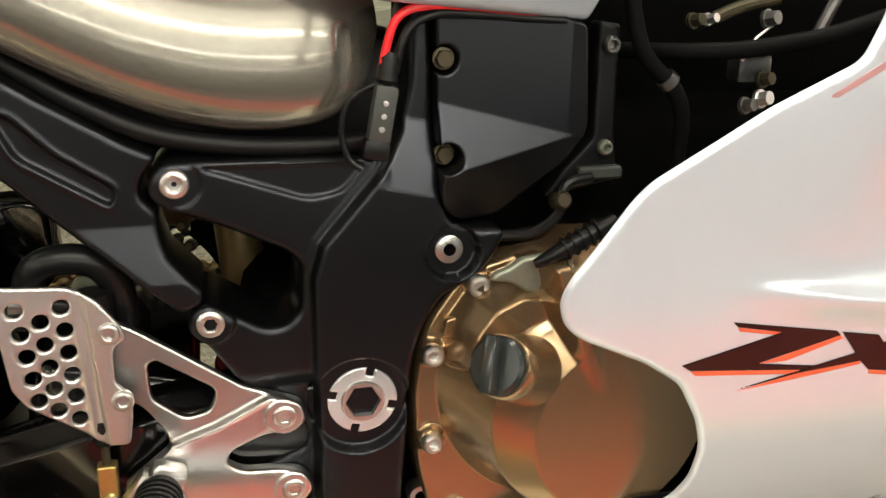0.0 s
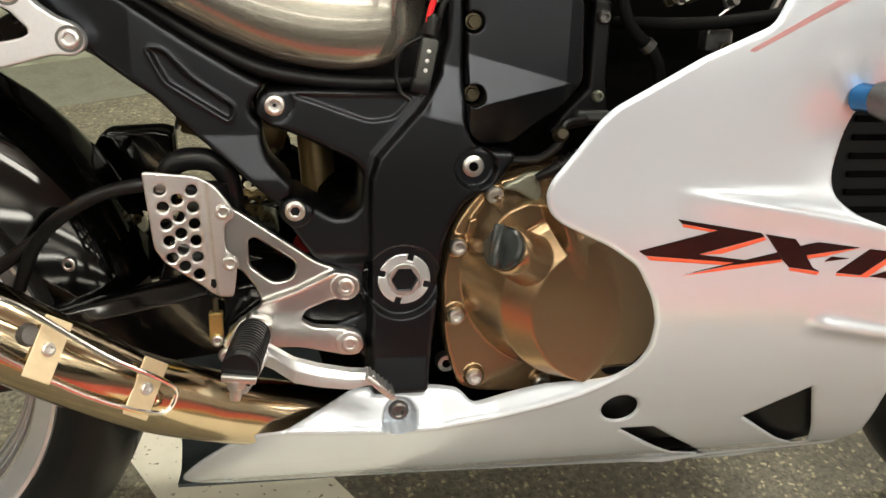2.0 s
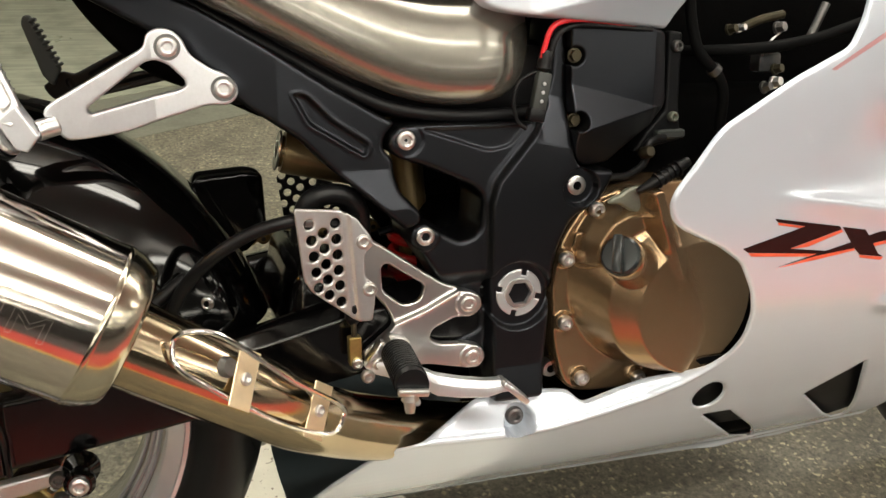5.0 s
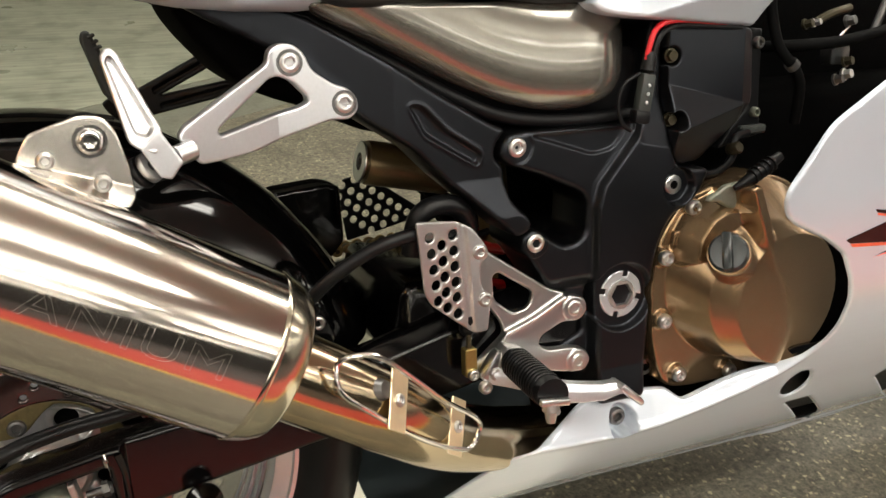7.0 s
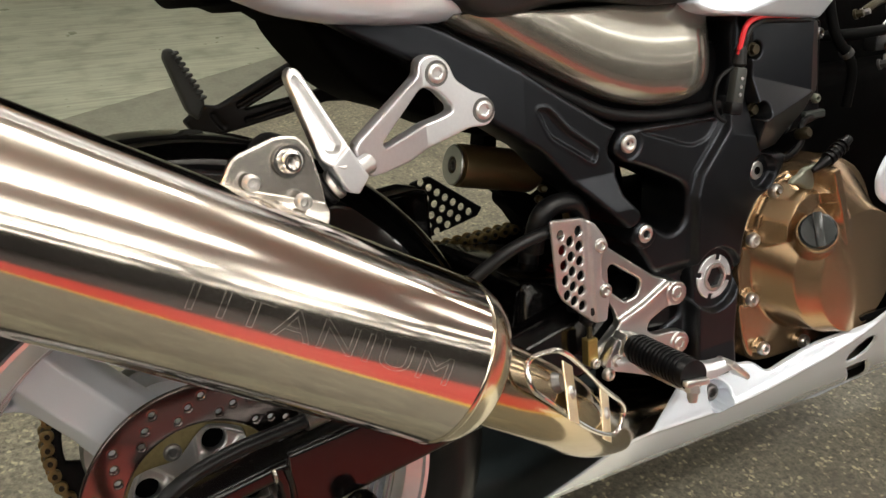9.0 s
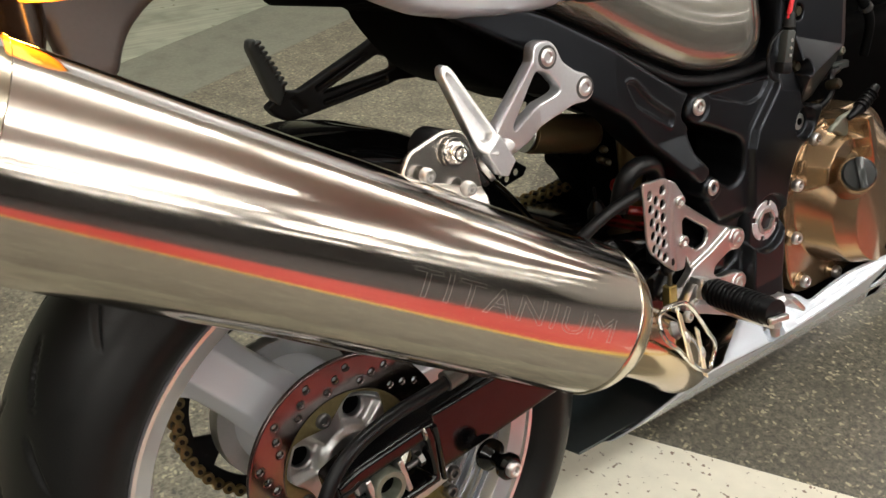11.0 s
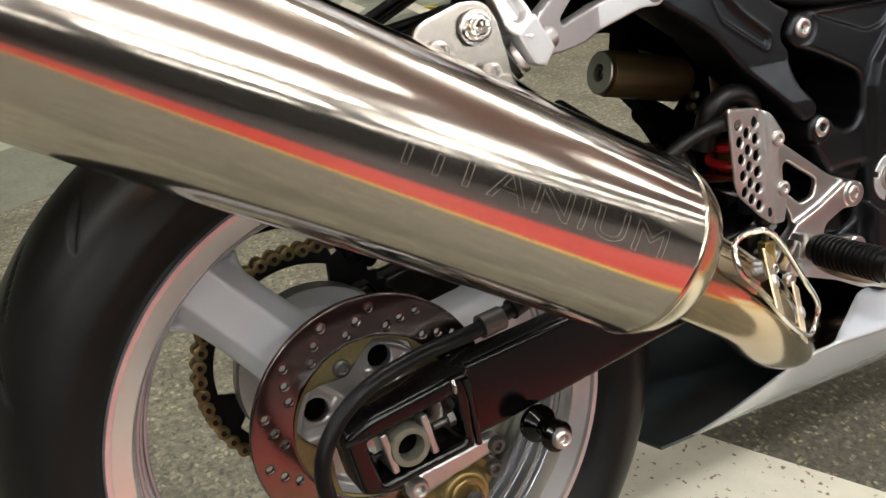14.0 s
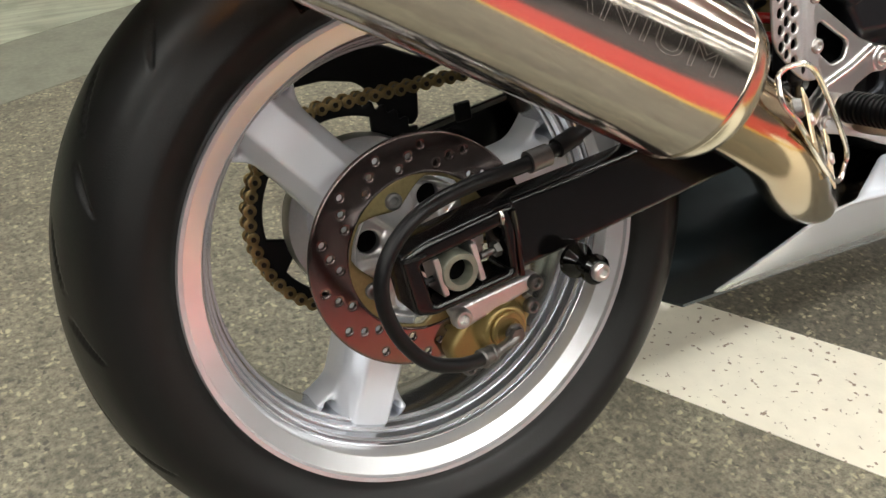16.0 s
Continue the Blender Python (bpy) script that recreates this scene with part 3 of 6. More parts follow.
part("hub", relief(cut(hub_shape, *hub_holes), (-0.072, -0.072, 0.072, 0.072), hub_face, -0.045, 0.002, 0.0016), ALLOY_SATIN, rear_wheel, "cast alloy hub with round openings")
# black discs stand in for the shade inside the hub openings
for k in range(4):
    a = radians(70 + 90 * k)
    part("hub_hole_shade", lathe([(0, 0), (0.0125, 0), (0.0125, 0.004), (0, 0.004)], (0.052 * math.cos(a), -0.044, 0.052 * math.sin(a)), (0, -1, 0), 24), SHADE_BLACK, rear_wheel)
for k in range(4):
    a = radians(113.6 + 90 * k)
    bolt(brake_disc, (0.061 * math.cos(a), -0.0715, 0.061 * math.sin(a)), 0.0085, 0.004, DARK_STEEL)

# ---- sprocket and chain on the far side ----
sprocket_teeth = 46


def sprocket_shape(x, z):
    r, a = np.hypot(x, z), np.arctan2(z, x)
    d = r - (0.1165 + 0.0035 * np.cos(sprocket_teeth * a))
    for k in range(5):
        w = radians(20 + 72 * k)
        d = np.maximum(d, -np.maximum(np.abs(((a - w + np.pi) % (2 * np.pi)) - np.pi) * r - 0.042, np.maximum(r - 0.103, 0.073 - r)))
    return np.maximum(d, 0.05 - r)


sprocket = part("sprocket", relief(sprocket_shape, (-0.124, -0.124, 0.124, 0.124), 0.116, 0.122, 0.0008, 0.0018), BLACK_PLASTIC, motorcycle, "black rear sprocket with large openings")
part("sprocket_carrier", lathe([(0.03, 0.07), (0.088, 0.072), (0.09, 0.09), (0.08, 0.112), (0.03, 0.114)], (0, 0, 0), (0, 1, 0), 48), ALLOY_SATIN, rear_wheel, "silver sprocket carrier")
chain = part("drive_chain", lathe([(0.0, -0.006), (0.03, -0.006), (0.036, -0.003), (0.036, 0.003), (0.03, 0.006), (0, 0.006)], (0.60, 0.119, 0.095), (0, 1, 0), 32), DARK_STEEL, motorcycle, "gold drive chain round the rear sprocket")


def chain_spots():
    """Even places, one pitch apart, round both sprockets."""
    c0, r0, c1, r1 = Vector((0, 0)), 0.1185, Vector((0.60, 0.095)), 0.043
    way = c1 - c0
    base, tilt = math.atan2(way.y, way.x), math.acos((r0 - r1) / way.length)
    pts = []
    for k in range(91):
        a = base + tilt + (2 * math.pi - 2 * tilt) * k / 90
        pts.append(c0 + r0 * Vector((math.cos(a), math.sin(a))))
    for k in range(31):
        a = base - tilt + 2 * tilt * k / 30
        pts.append(c1 + r1 * Vector((math.cos(a), math.sin(a))))
    pts.append(pts[0])
    length = sum((b - a).length for a, b in zip(pts, pts[1:]))
    count = 2 * round(length / 0.015875 / 2)
    out, walked, k, at = [], 0.0, 0, 0.0
    for a, b in zip(pts, pts[1:]):
        seg = (b - a).length
        while k < count and k * length / count <= walked + seg:
            q = (k * length / count - walked) / max(seg, 1e-9)
            out.append(a.lerp(b, q))
            k += 1
        walked += seg
    return out


def link_mesh(half):
    eight = joined(disc_sdf(0, 0, 0.0072), disc_sdf(0.0159, 0, 0.0072), poly_sdf([(0, -0.0034), (0.0159, -0.0034), (0.0159, 0.0034), (0, 0.0034)]))
    bms = []
    for y in (half - 0.002, -half):
        m = relief(eight, (-0.009, -0.009, 0.025, 0.009), y, y + 0.002, 0.0006, 0.0018)
        b = bmesh.new()
        b.from_mesh(m)
        bms.append(b)
    for x in (0, 0.0159):
        bms.append(lathe([(0, -half - 0.0015), (0.003, -half - 0.0015), (0.003, -half), (0.0051, -half + 0.002), (0.0051, half - 0.002), (0.003, half + 0.0015), (0, half + 0.0015)], (x, 0, 0), (0, 1, 0), 10))
    mesh = bpy.data.meshes.new("link")
    plates = len(bms[0].faces) + len(bms[1].faces)
    b = merged(*bms)
    b.to_mesh(mesh)
    b.free()
    mesh.materials.append(CHAIN_GOLD), mesh.materials.append(CHAIN_PIN)
    mesh.polygons.foreach_set("use_smooth", [True] * len(mesh.polygons))
    mesh.polygons.foreach_set("material_index", [int(k >= plates) for k in range(len(mesh.polygons))])
    mesh.set_sharp_from_angle(angle=radians(40))
    return mesh


CHAIN_PIN = material("oily_dark_pin", (0.03, 0.026, 0.02), 0.35, metal=0.8)
link_kinds = [link_mesh(0.0105), link_mesh(0.0075)]
spots = chain_spots()
for k, p in enumerate(spots):
    q = spots[(k + 1) % len(spots)]
    ob = part("link", link_kinds[k % 2], CHAIN_GOLD, chain)
    ob.matrix_local = pose(p.x, 0.119, p.y, 0, -math.degrees(math.atan2(q.y - p.y, q.x - p.x)), 0)

# ---- swingarm ----
arm_end = fillet([(-0.055, 0.027), (-0.03, 0.037), (0.046, 0.050), (0.075, 0.052), (0.20, 0.066), (0.40, 0.115), (0.60, 0.14), (0.60, 0.075), (0.40, 0.03), (0.26, 0.008), (0.10, -0.016), (0.062, -0.021), (-0.028, -0.034), (-0.046, -0.029)], 0.006)
window = poly_sdf(fillet([(-0.036, 0.017), (0.048, 0.032), (0.052, -0.012), (-0.027, -0.023)], 0.004))
a_out = poly_sdf(arm_end)


def arm_face(x, z):
    top = np.interp(x, [0.075, 0.2, 0.4, 0.6], [0.052, 0.066, 0.115, 0.14])
    return -0.145 + 0.013 * step(0.058, 0.066, x) + 1.3 * np.clip(0.017 - (top - z), 0, 0.02) * step(0.22, 0.36, x)



swingarm = part("swingarm", relief(cut(a_out, window), (-0.07, -0.05, 0.61, 0.15), arm_face, -0.105, 0.005, 0.0016), SWINGARM, motorcycle, "glossy black box-section swingarm")
part("weld_bead", tube([(0.057, -0.1465, 0.046), (0.062, -0.143, 0.02), (0.064, -0.143, -0.02)], [0.0035, 0.003, 0.003], 10, 10), SWINGARM, swingarm)
# pale steel here paints the glint on the black bead
part("weld_bead", tube([(0.0455, -0.1450, 0.0475), (0.0465, -0.1466, 0.0410), (0.0470, -0.1455, 0.0350)], [0.0022, 0.0026, 0.0018], 10, 6), HANGER, swingarm, "weld bead coloured pale for the light it catches")
part("cross_brace", block((0.12, 0.21, 0.09), 0.015, 3, pose(0.40, 0, 0.09, 0, 12, 0)), SWINGARM, swingarm)
part("far_arm", block((0.62, 0.035, 0.075), 0.008, 2, pose(0.27, 0.125 + 0.03, 0.05, 0, -9.5, 0)), SWINGARM, swingarm)
# end face black, so that it reads as the axle's shaded hole
part("axle_shaft", lathe([(0, -0.012), (0.0155, -0.012), (0.0175, -0.014), (0.0175, -0.29), (0, -0.29)], (0, -0.146, 0.001), (0, -1, 0), 32), SHADE_BLACK, swingarm)
part("axle_nut", lathe([(0.0185, -0.02), (0.0185, 0.0), (0.0170, 0.003), (0.0120, 0.003), (0.0110, 0.0), (0.0110, -0.02)], (0.000, -0.1450, 0.002), (0, -1, 0), 40, closed=True), LEVER, swingarm, "large hollow grey axle end")
for x0 in (-0.0185, 0.0190):
    part("adjuster_block", block((0.0060, 0.03, 0.038), 0.001, 1, pose(x0, -0.131, 0.002 + (0.004 if x0 > 0 else -0.001), 0, -11, 0)), ALLOY_SATIN, swingarm, "pale alloy chain adjuster plate")
part("adjuster_bolt", lathe([(0, 0), (0.0035, 0), (0.0035, 0.014), (0.0075, 0.014), (0.0075, 0.02), (0, 0.02)], (0.027, -0.134, 0.006), (1, 0, 0.15), 18, hexes=(3, 4)), DARK_STEEL, swingarm)
part("adjuster_bolt", lathe([(0, 0), (0.003, 0), (0.003, 0.008), (0.006, 0.008), (0.006, 0.014), (0, 0.014)], (-0.021, -0.134, -0.002), (-1, 0, -0.15), 18, hexes=(3, 4)), BLACK_PLASTIC, swingarm)
spool = part("stand_spool", lathe([(0, 0), (0.010, 0), (0.0175, 0.004), (0.0175, 0.009), (0.0085, 0.017), (0.0085, 0.026), (0.0145, 0.034), (0.0145, 0.039), (0.011, 0.043), (0, 0.043)], (0.127, -0.132, -0.024), (0, -1, 0), 32), BLACK_GLOSS, motorcycle, "black machined stand spool with a bright bolt")
bolt(spool, (0.127, -0.175, -0.024), 0.0092, 0.006, STEEL)

# ---- rear caliper and hose ----
cal_out = fillet([(0.004, -0.10), (0.012, -0.122), (0.035, -0.130), (0.052, -0.118), (0.075, -0.108), (0.098, -0.095), (0.108, -0.075), (0.10, -0.056), (0.082, -0.050), (0.066, -0.056), (0.045, -0.062), (0.022, -0.078)], 0.008)
c_out = poly_sdf(cal_out)


def cal_face(x, z):
    d = np.hypot(x - 0.062, z + 0.088)
    return -0.092 - 0.016 * step(0.030, 0.022, d) + 0.005 * step(0.018, 0.012, d)


caliper = part("brake_caliper", relief(c_out, (0, -0.135, 0.115, -0.04), cal_face, -0.05, 0.006, 0.002), GOLD, motorcycle, "gold two-piston rear brake caliper")
part("caliper_bracket", relief(poly_sdf(fillet([(0.005, -0.055), (0.016, -0.078), (0.03, -0.074), (0.108, -0.054), (0.104, -0.04), (0.06, -0.046), (0.03, -0.05)], 0.005)), (0, -0.085, 0.115, -0.03), -0.103, -0.092, 0.002, 0.002), ALLOY_SATIN, caliper, "pale alloy caliper bracket")
bolt(caliper, (0.016, -0.103, -0.063), 0.0105, 0.008, STEEL)
bolt(caliper, (0.100, -0.103, -0.05), 0.0085, 0.006, DARK_STEEL)
bolt(caliper, (0.023, -0.093, -0.122), 0.0085, 0.008, DARK_STEEL)
bolt(caliper, (0.099, -0.093, -0.078), 0.0085, 0.008, DARK_STEEL)
bolt(caliper, (0.043, -0.09, -0.125), 0.006, 0.006, DARK_STEEL)
part("banjo", tube([(0.068, -0.118, -0.09), (0.055, -0.124, -0.094), (0.036, -0.13, -0.096), (0.02, -0.136, -0.094)], [0.0085, 0.006, 0.0055, 0.006], 12), DARK_STEEL, caliper)
part("hose_crimp", lathe([(0.0068, 0), (0.0092, 0.001), (0.0092, 0.006), (0.0080, 0.007), (0.0080, 0.012), (0.0092, 0.013), (0.0092, 0.020), (0.0065, 0.022)], (0.034, -0.1305, -0.0955), (-0.9, -0.35, 0.12), 20), DARK_STEEL, caliper, "dark crimped hose end")
bolt(caliper, (0.064, -0.119, -0.0885), 0.0080, 0.008, DARK_STEEL, kind="hex")
part("bleed_nipple", lathe([(0, 0), (0.0055, 0), (0.0055, 0.007), (0.003, 0.008), (0.003, 0.014), (0, 0.015)], (0.092, -0.095, -0.064), (0.5, -0.6, 0.6), 16, hexes=(1, 2)), DARK_STEEL, caliper)
part("piston_cover", lathe([(0.018, -0.002), (0.0185, 0.002), (0.0170, 0.0035), (0.0135, 0.0035), (0.0125, 0.002), (0, 0.002)], (0.062, -0.1085, -0.088), (0, -1, 0), 40), GOLD, caliper)
part("pad_pin", lathe([(0, 0), (0.005, 0), (0.005, 0.006), (0.0035, 0.008), (0, 0.008)], (0.088, -0.093, -0.099), (0.2, -1, 0), 16, hexes=(1, 2)), DARK_STEEL, caliper)
rear_hose = part("brake_hose", tube([(0.02, -0.136, -0.094), (-0.012, -0.15, -0.085), (-0.048, -0.158, -0.066), (-0.073, -0.16, -0.03), (-0.081, -0.16, 0.01), (-0.068, -0.158, 0.042), (-0.036, -0.155, 0.067), (0.015, -0.148, 0.078), (0.085, -0.14, 0.083), (0.16, -0.125, 0.10), (0.24, -0.11, 0.15)], 0.0069, 16), HOSE, motorcycle, "black rubber rear brake hose looping to the caliper")
part("hose_clip", lathe([(0.0072, -0.011), (0.0105, -0.011), (0.0105, 0.011), (0.0072, 0.011)], (0.092, -0.139, 0.084), (1, 0.08, 0.1), 24, closed=True), DARK_STEEL, rear_hose, "dull metal hose clip")
part("hose_sleeve", tube([(0.115, -0.135, 0.088), (0.14, -0.13, 0.094)], 0.0095, 16), HOSE, rear_hose)
part("hose_tie", tube([(-0.062, -0.168, 0.034), (-0.048, -0.163, 0.032), (-0.036, -0.155, 0.03)], 0.002, 8), HOSE, rear_hose)

# ---- exhaust ----
REAR_CAP = material("straw_stained_steel", (0.58, 0.53, 0.42), 0.16, metal=1.0, grain=60, vary=0.15)
MUF_DIR = Vector((1, -0.02, -0.581)).normalized()


def muffler_at(x):
    return Vector((x, -0.253 - 0.02 * (x - 0.1), 0.1955 - 0.581 * (x - 0.1)))


front, rear = muffler_at(0.164), muffler_at(-0.288)
length = (front - rear).length
muffler = part("muffler", lathe([(0.0690, 0.0), (0.0693, 0.0015), (0.0693, length - 0.0015), (0.0690, length)], rear, MUF_DIR, 128), TITANIUM, motorcycle, "large round polished titanium silencer can", 50)
part("front_cap", lathe([(0.0694, -0.004), (0.0700, -0.003), (0.0700, -0.0005), (0.0692, 0.0005), (0.0690, 0.0012), (0.0672, 0.0100), (0.0620, 0.0215), (0.0590, 0.0250), (0.0560, 0.0262), (0.0400, 0.0268)], front, MUF_DIR, 96), REAR_CAP, muffler, "polished straw tinted conical front cap", 40)
part("rear_cap", lathe([(0.0692, 0.007), (0.0701, 0.006), (0.0704, 0.003), (0.0701, 0.0), (0.0690, -0.0015), (0.0665, -0.0015), (0.0640, 0.0), (0.0480, 0.0045), (0.0300, 0.0065), (0.0180, 0.0070)], rear, MUF_DIR, 96), REAR_CAP, muffler, "polished dished rear cap with a rolled rim")
down = Vector((0, 0, -1))
bend = [rear + MUF_DIR * 0.008, rear - MUF_DIR * 0.006 + down * 0.001, rear - MUF_DIR * 0.030 + down * 0.008, rear - MUF_DIR * 0.060 + down * 0.020]
outlet = part("outlet", tube([tuple(v) for v in bend], 0.0190, 40, 8), CHROME, muffler, "bright outlet pipe bent slightly downwards")
part("outlet_collar", lathe([(0.0188, 0.007), (0.0235, 0.006), (0.0225, 0.001), (0.0205, -0.002), (0.0188, -0.002)], rear, MUF_DIR, 48), DARK_STEEL, outlet, "dark welded collar")
end_way = (bend[3] - bend[2]).normalized()
# disc on the closed end; its black stands in for the unlit bore
part("outlet_bore", lathe([(0, 0.0006), (0.0165, 0.0006), (0.0170, 0.0002), (0.0170, -0.001)], bend[3], end_way, 40), SHADE_BLACK, outlet, "flat black disc drawn for the dark bore")
text = bpy.data.curves.new("etched_lettering", "FONT")
text.body, text.size, text.space_character = "TITANIUM", 0.029, 1.10
text.fill_mode, text.bevel_depth, text.bevel_resolution = "NONE", 0.00006, 0
text_ob = bpy.data.objects.new("etched_lettering", text)
scene.collection.objects.link(text_ob)
bpy.context.view_layer.update()
text_mesh = bpy.data.meshes.new_from_object(text_ob.evaluated_get(bpy.context.evaluated_depsgraph_get()))
bpy.data.objects.remove(text_ob)
tb = bmesh.new()
tb.from_mesh(text_mesh)
bmesh.ops.subdivide_edges(tb, edges=[e for e in tb.edges if e.calc_length() > 0.004], cuts=10)
bmesh.ops.triangulate(tb, faces=tb.faces)
tb.to_mesh(text_mesh)
tb.free()
turn_out = Vector((0, -1, 0))
turn_out = (turn_out - MUF_DIR * turn_out.dot(MUF_DIR)).normalized()
turn_up = turn_out.cross(MUF_DIR).normalized()
if turn_up.z < 0:
    turn_up = -turn_up
tv = np.empty(len(text_mesh.vertices) * 3)
text_mesh.vertices.foreach_get("co", tv)
tv = tv.reshape(-1, 3)
tv[:, 0] *= 0.212 / (tv[:, 0].max() - tv[:, 0].min())
span = float(tv[:, 0].max() - tv[:, 0].min())
begin = length - 0.035 - span
ang0 = radians(1)
out_v = []
for tx, ty, tz in tv.tolist():
    a = ang0 + (ty - 0.0097) / 0.0693
    rad = 0.0694 + tz
    out_v.extend(rear + MUF_DIR * (begin + tx) + rad * (math.cos(a) * turn_out + math.sin(a) * turn_up))
text_mesh.vertices.foreach_set("co", out_v)
ETCH = material("etched_titanium", (0.50, 0.46, 0.42), 0.30, metal=1.0)
part("etched_lettering", text_mesh, ETCH, muffler, "finely etched outline letters")

pipe_pts = [tuple(front + MUF_DIR * 0.010 + Vector((0, 0, -0.006))), (0.235, -0.249, 0.107), (0.285, -0.236, 0.071), (0.335, -0.204, 0.029), (0.39, -0.165, -0.008), (0.46, -0.124, -0.042), (0.56, -0.09, -0.072), (0.68, -0.06, -0.075)]
link_pipe = part("link_pipe", tube(pipe_pts, [0.0385, 0.0372, 0.0358, 0.0352, 0.035, 0.0345, 0.033, 0.032], 48, 10), PIPE, motorcycle, "gold tinted titanium link pipe below the footrest", 60)

CLAMP = material("satin_gold_clamp", (0.80, 0.66, 0.44), 0.34, metal=0.75, grain=120, vary=0.1)
# wire loop and two clamp plates standing off the pipe
loop = [(0.222, -0.293, 0.151), (0.236, -0.297, 0.158), (0.262, -0.293, 0.148), (0.318, -0.269, 0.093), (0.362, -0.243, 0.054), (0.368, -0.237, 0.037), (0.352, -0.243, 0.025), (0.302, -0.269, 0.057), (0.244, -0.295, 0.109), (0.222, -0.298, 0.131)]
part("wire_loop", tube(loop, 0.0024, 10, 6, closed=True), CHROME, link_pipe, "bright bent wire loop")
for c, axis_at in ((Vector((0.2767, -0.2760, 0.1030)), Vector((0.2767, -0.2385, 0.0770))), (Vector((0.3440, -0.2400, 0.0480)), Vector((0.3440, -0.1980, 0.0220)))):
    tangent = Vector((0.73, 0.40, -0.56)).normalized()
    out = c - axis_at
    out = (out - tangent * out.dot(tangent)).normalized()
    m = Matrix((tangent, out.cross(tangent), out)).transposed().to_4x4()
    m.translation = c
    part("clamp_plate", block((0.024, 0.052, 0.0018), 0.0006, 1, m), CLAMP, link_pipe, "small heat-tinted clamp plate with a screw")
    bolt(link_pipe, m @ Vector((0, 0, 0.001)), 0.0058, 0.003, STEEL, out)
    part("stand_off", lathe([(0, 0.002), (0.0075, 0.002), (0.010, -0.004), (0.0085, -0.010), (0.010, -0.016), (0.009, -0.03), (0, -0.03)], m @ Vector((-0.016, 0.006, -0.003)), out, 20), DARK_STEEL, link_pipe)

# hanger between can and footrest bracket
hang = poly_sdf(fillet([(0.014, 0.318), (0.026, 0.339), (0.062, 0.350), (0.079, 0.348), (0.087, 0.337), (0.093, 0.312), (0.096, 0.288), (0.090, 0.280), (0.078, 0.285), (0.025, 0.310)], 0.006))
hanger = part("muffler_hanger", relief(hang, (0, 0.27, 0.115, 0.36), lambda x, z: -0.214 - 0.02 * (0.335 - z) - 1.1 * np.clip(0.318 - z - 0.33 * (x - 0.02), 0, 0.03), lambda x, z: -0.209 - 0.02 * (0.335 - z), 0.0010, 0.0010), HANGER, motorcycle, "bright folded steel silencer hanger plate")
bolt(hanger, (0.068, -0.218, 0.331), 0.0095, 0.009, CHROME)
part("washer", lathe([(0.005, 0), (0.0125, 0), (0.0125, 0.002), (0.005, 0.002)], (0.068, -0.217, 0.331), (0, -1, 0), 28, closed=True), CHROME, hanger)
bolt(hanger, (0.036, -0.221, 0.320), 0.0065, 0.006, STEEL)
bolt(hanger, (0.073, -0.224, 0.300), 0.0065, 0.006, STEEL)
part("rubber_bush", lathe([(0, 0), (0.016, 0), (0.018, 0.004), (0.018, 0.03), (0.012, 0.034), (0, 0.034)], (0.066, -0.208, 0.331), (0, 1, 0), 28), HOSE, hanger)

# ---- passenger footrests ----
CAST_ALLOY = material("silver_cast_aluminium", (0.72, 0.73, 0.76), 0.36, metal=0.85, grain=300, vary=0.06, bump=0.05, bump_scale=600)


def inner_arm_sdf():
    outer = poly_sdf(fillet([(0.219, 0.375), (0.221, 0.386), (0.230, 0.3915), (0.242, 0.391), (0.252, 0.383), (0.258, 0.3675), (0.277, 0.354), (0.289, 0.3505), (0.2985, 0.341), (0.299, 0.329), (0.290, 0.3215), (0.2718, 0.3225), (0.201, 0.3025), (0.172, 0.300), (0.150, 0.2995), (0.134, 0.3240), (0.139, 0.331)], 0.006))
    hole = poly_sdf(fillet([(0.168, 0.3255), (0.219, 0.3625), (0.228, 0.3640), (0.239, 0.3595), (0.2525, 0.345), (0.2530, 0.340), (0.2461, 0.3365), (0.1705, 0.3200)], 0.004))
    return cut(outer, hole)


def bracket_bend(sign):
    def bend(v):
        v = v.copy()
        v[:, 1] -= 0.48 * np.clip(0.225 - v[:, 0], 0, 0.11)
        v[:, 1] *= sign
        return v
    return bend


def bracket_face(x, z):
    return -0.146


bracket = part("passenger_footrest_bracket", relief(inner_arm_sdf(), (0.12, 0.28, 0.31, 0.40), bracket_face, -0.131, 0.0016, 0.0010, bracket_bend(1)), CAST_ALLOY, motorcycle, "polished aluminium passenger footrest bracket")
bolt(bracket, (0.2390, -0.1460, 0.3748), 0.0090, 0.0026, ALLOY_SATIN)
bolt(bracket, (0.2860, -0.1460, 0.3366), 0.0090, 0.0026, ALLOY_SATIN)
for x, z in ((0.2390, 0.3748), (0.2860, 0.3366)):
    part("washer", lathe([(0.009, 0), (0.0118, 0), (0.0115, 0.0012), (0.009, 0.0012)], (x, -0.1455, z), (0, -1, 0), 28, closed=True), DARK_STEEL, bracket)
lug_out = poly_sdf(fillet([(0.1180, 0.3350), (0.1335, 0.3085), (0.1235, 0.2960), (0.1150, 0.2985), (0.1022, 0.3216)], 0.0015))
part("hinge_lug", relief(lug_out, (0.09, 0.285, 0.15, 0.345), -0.2165, -0.188, 0.0015, 0.0009), CAST_ALLOY, bracket)
part("hinge_pin", lathe([(0, 0), (0.0085, 0), (0.0085, 0.016), (0.006, 0.018), (0, 0.018)], (0.130, -0.198, 0.311), (0.8, 0.35, 0.2), 22), ALLOY_SATIN, bracket)


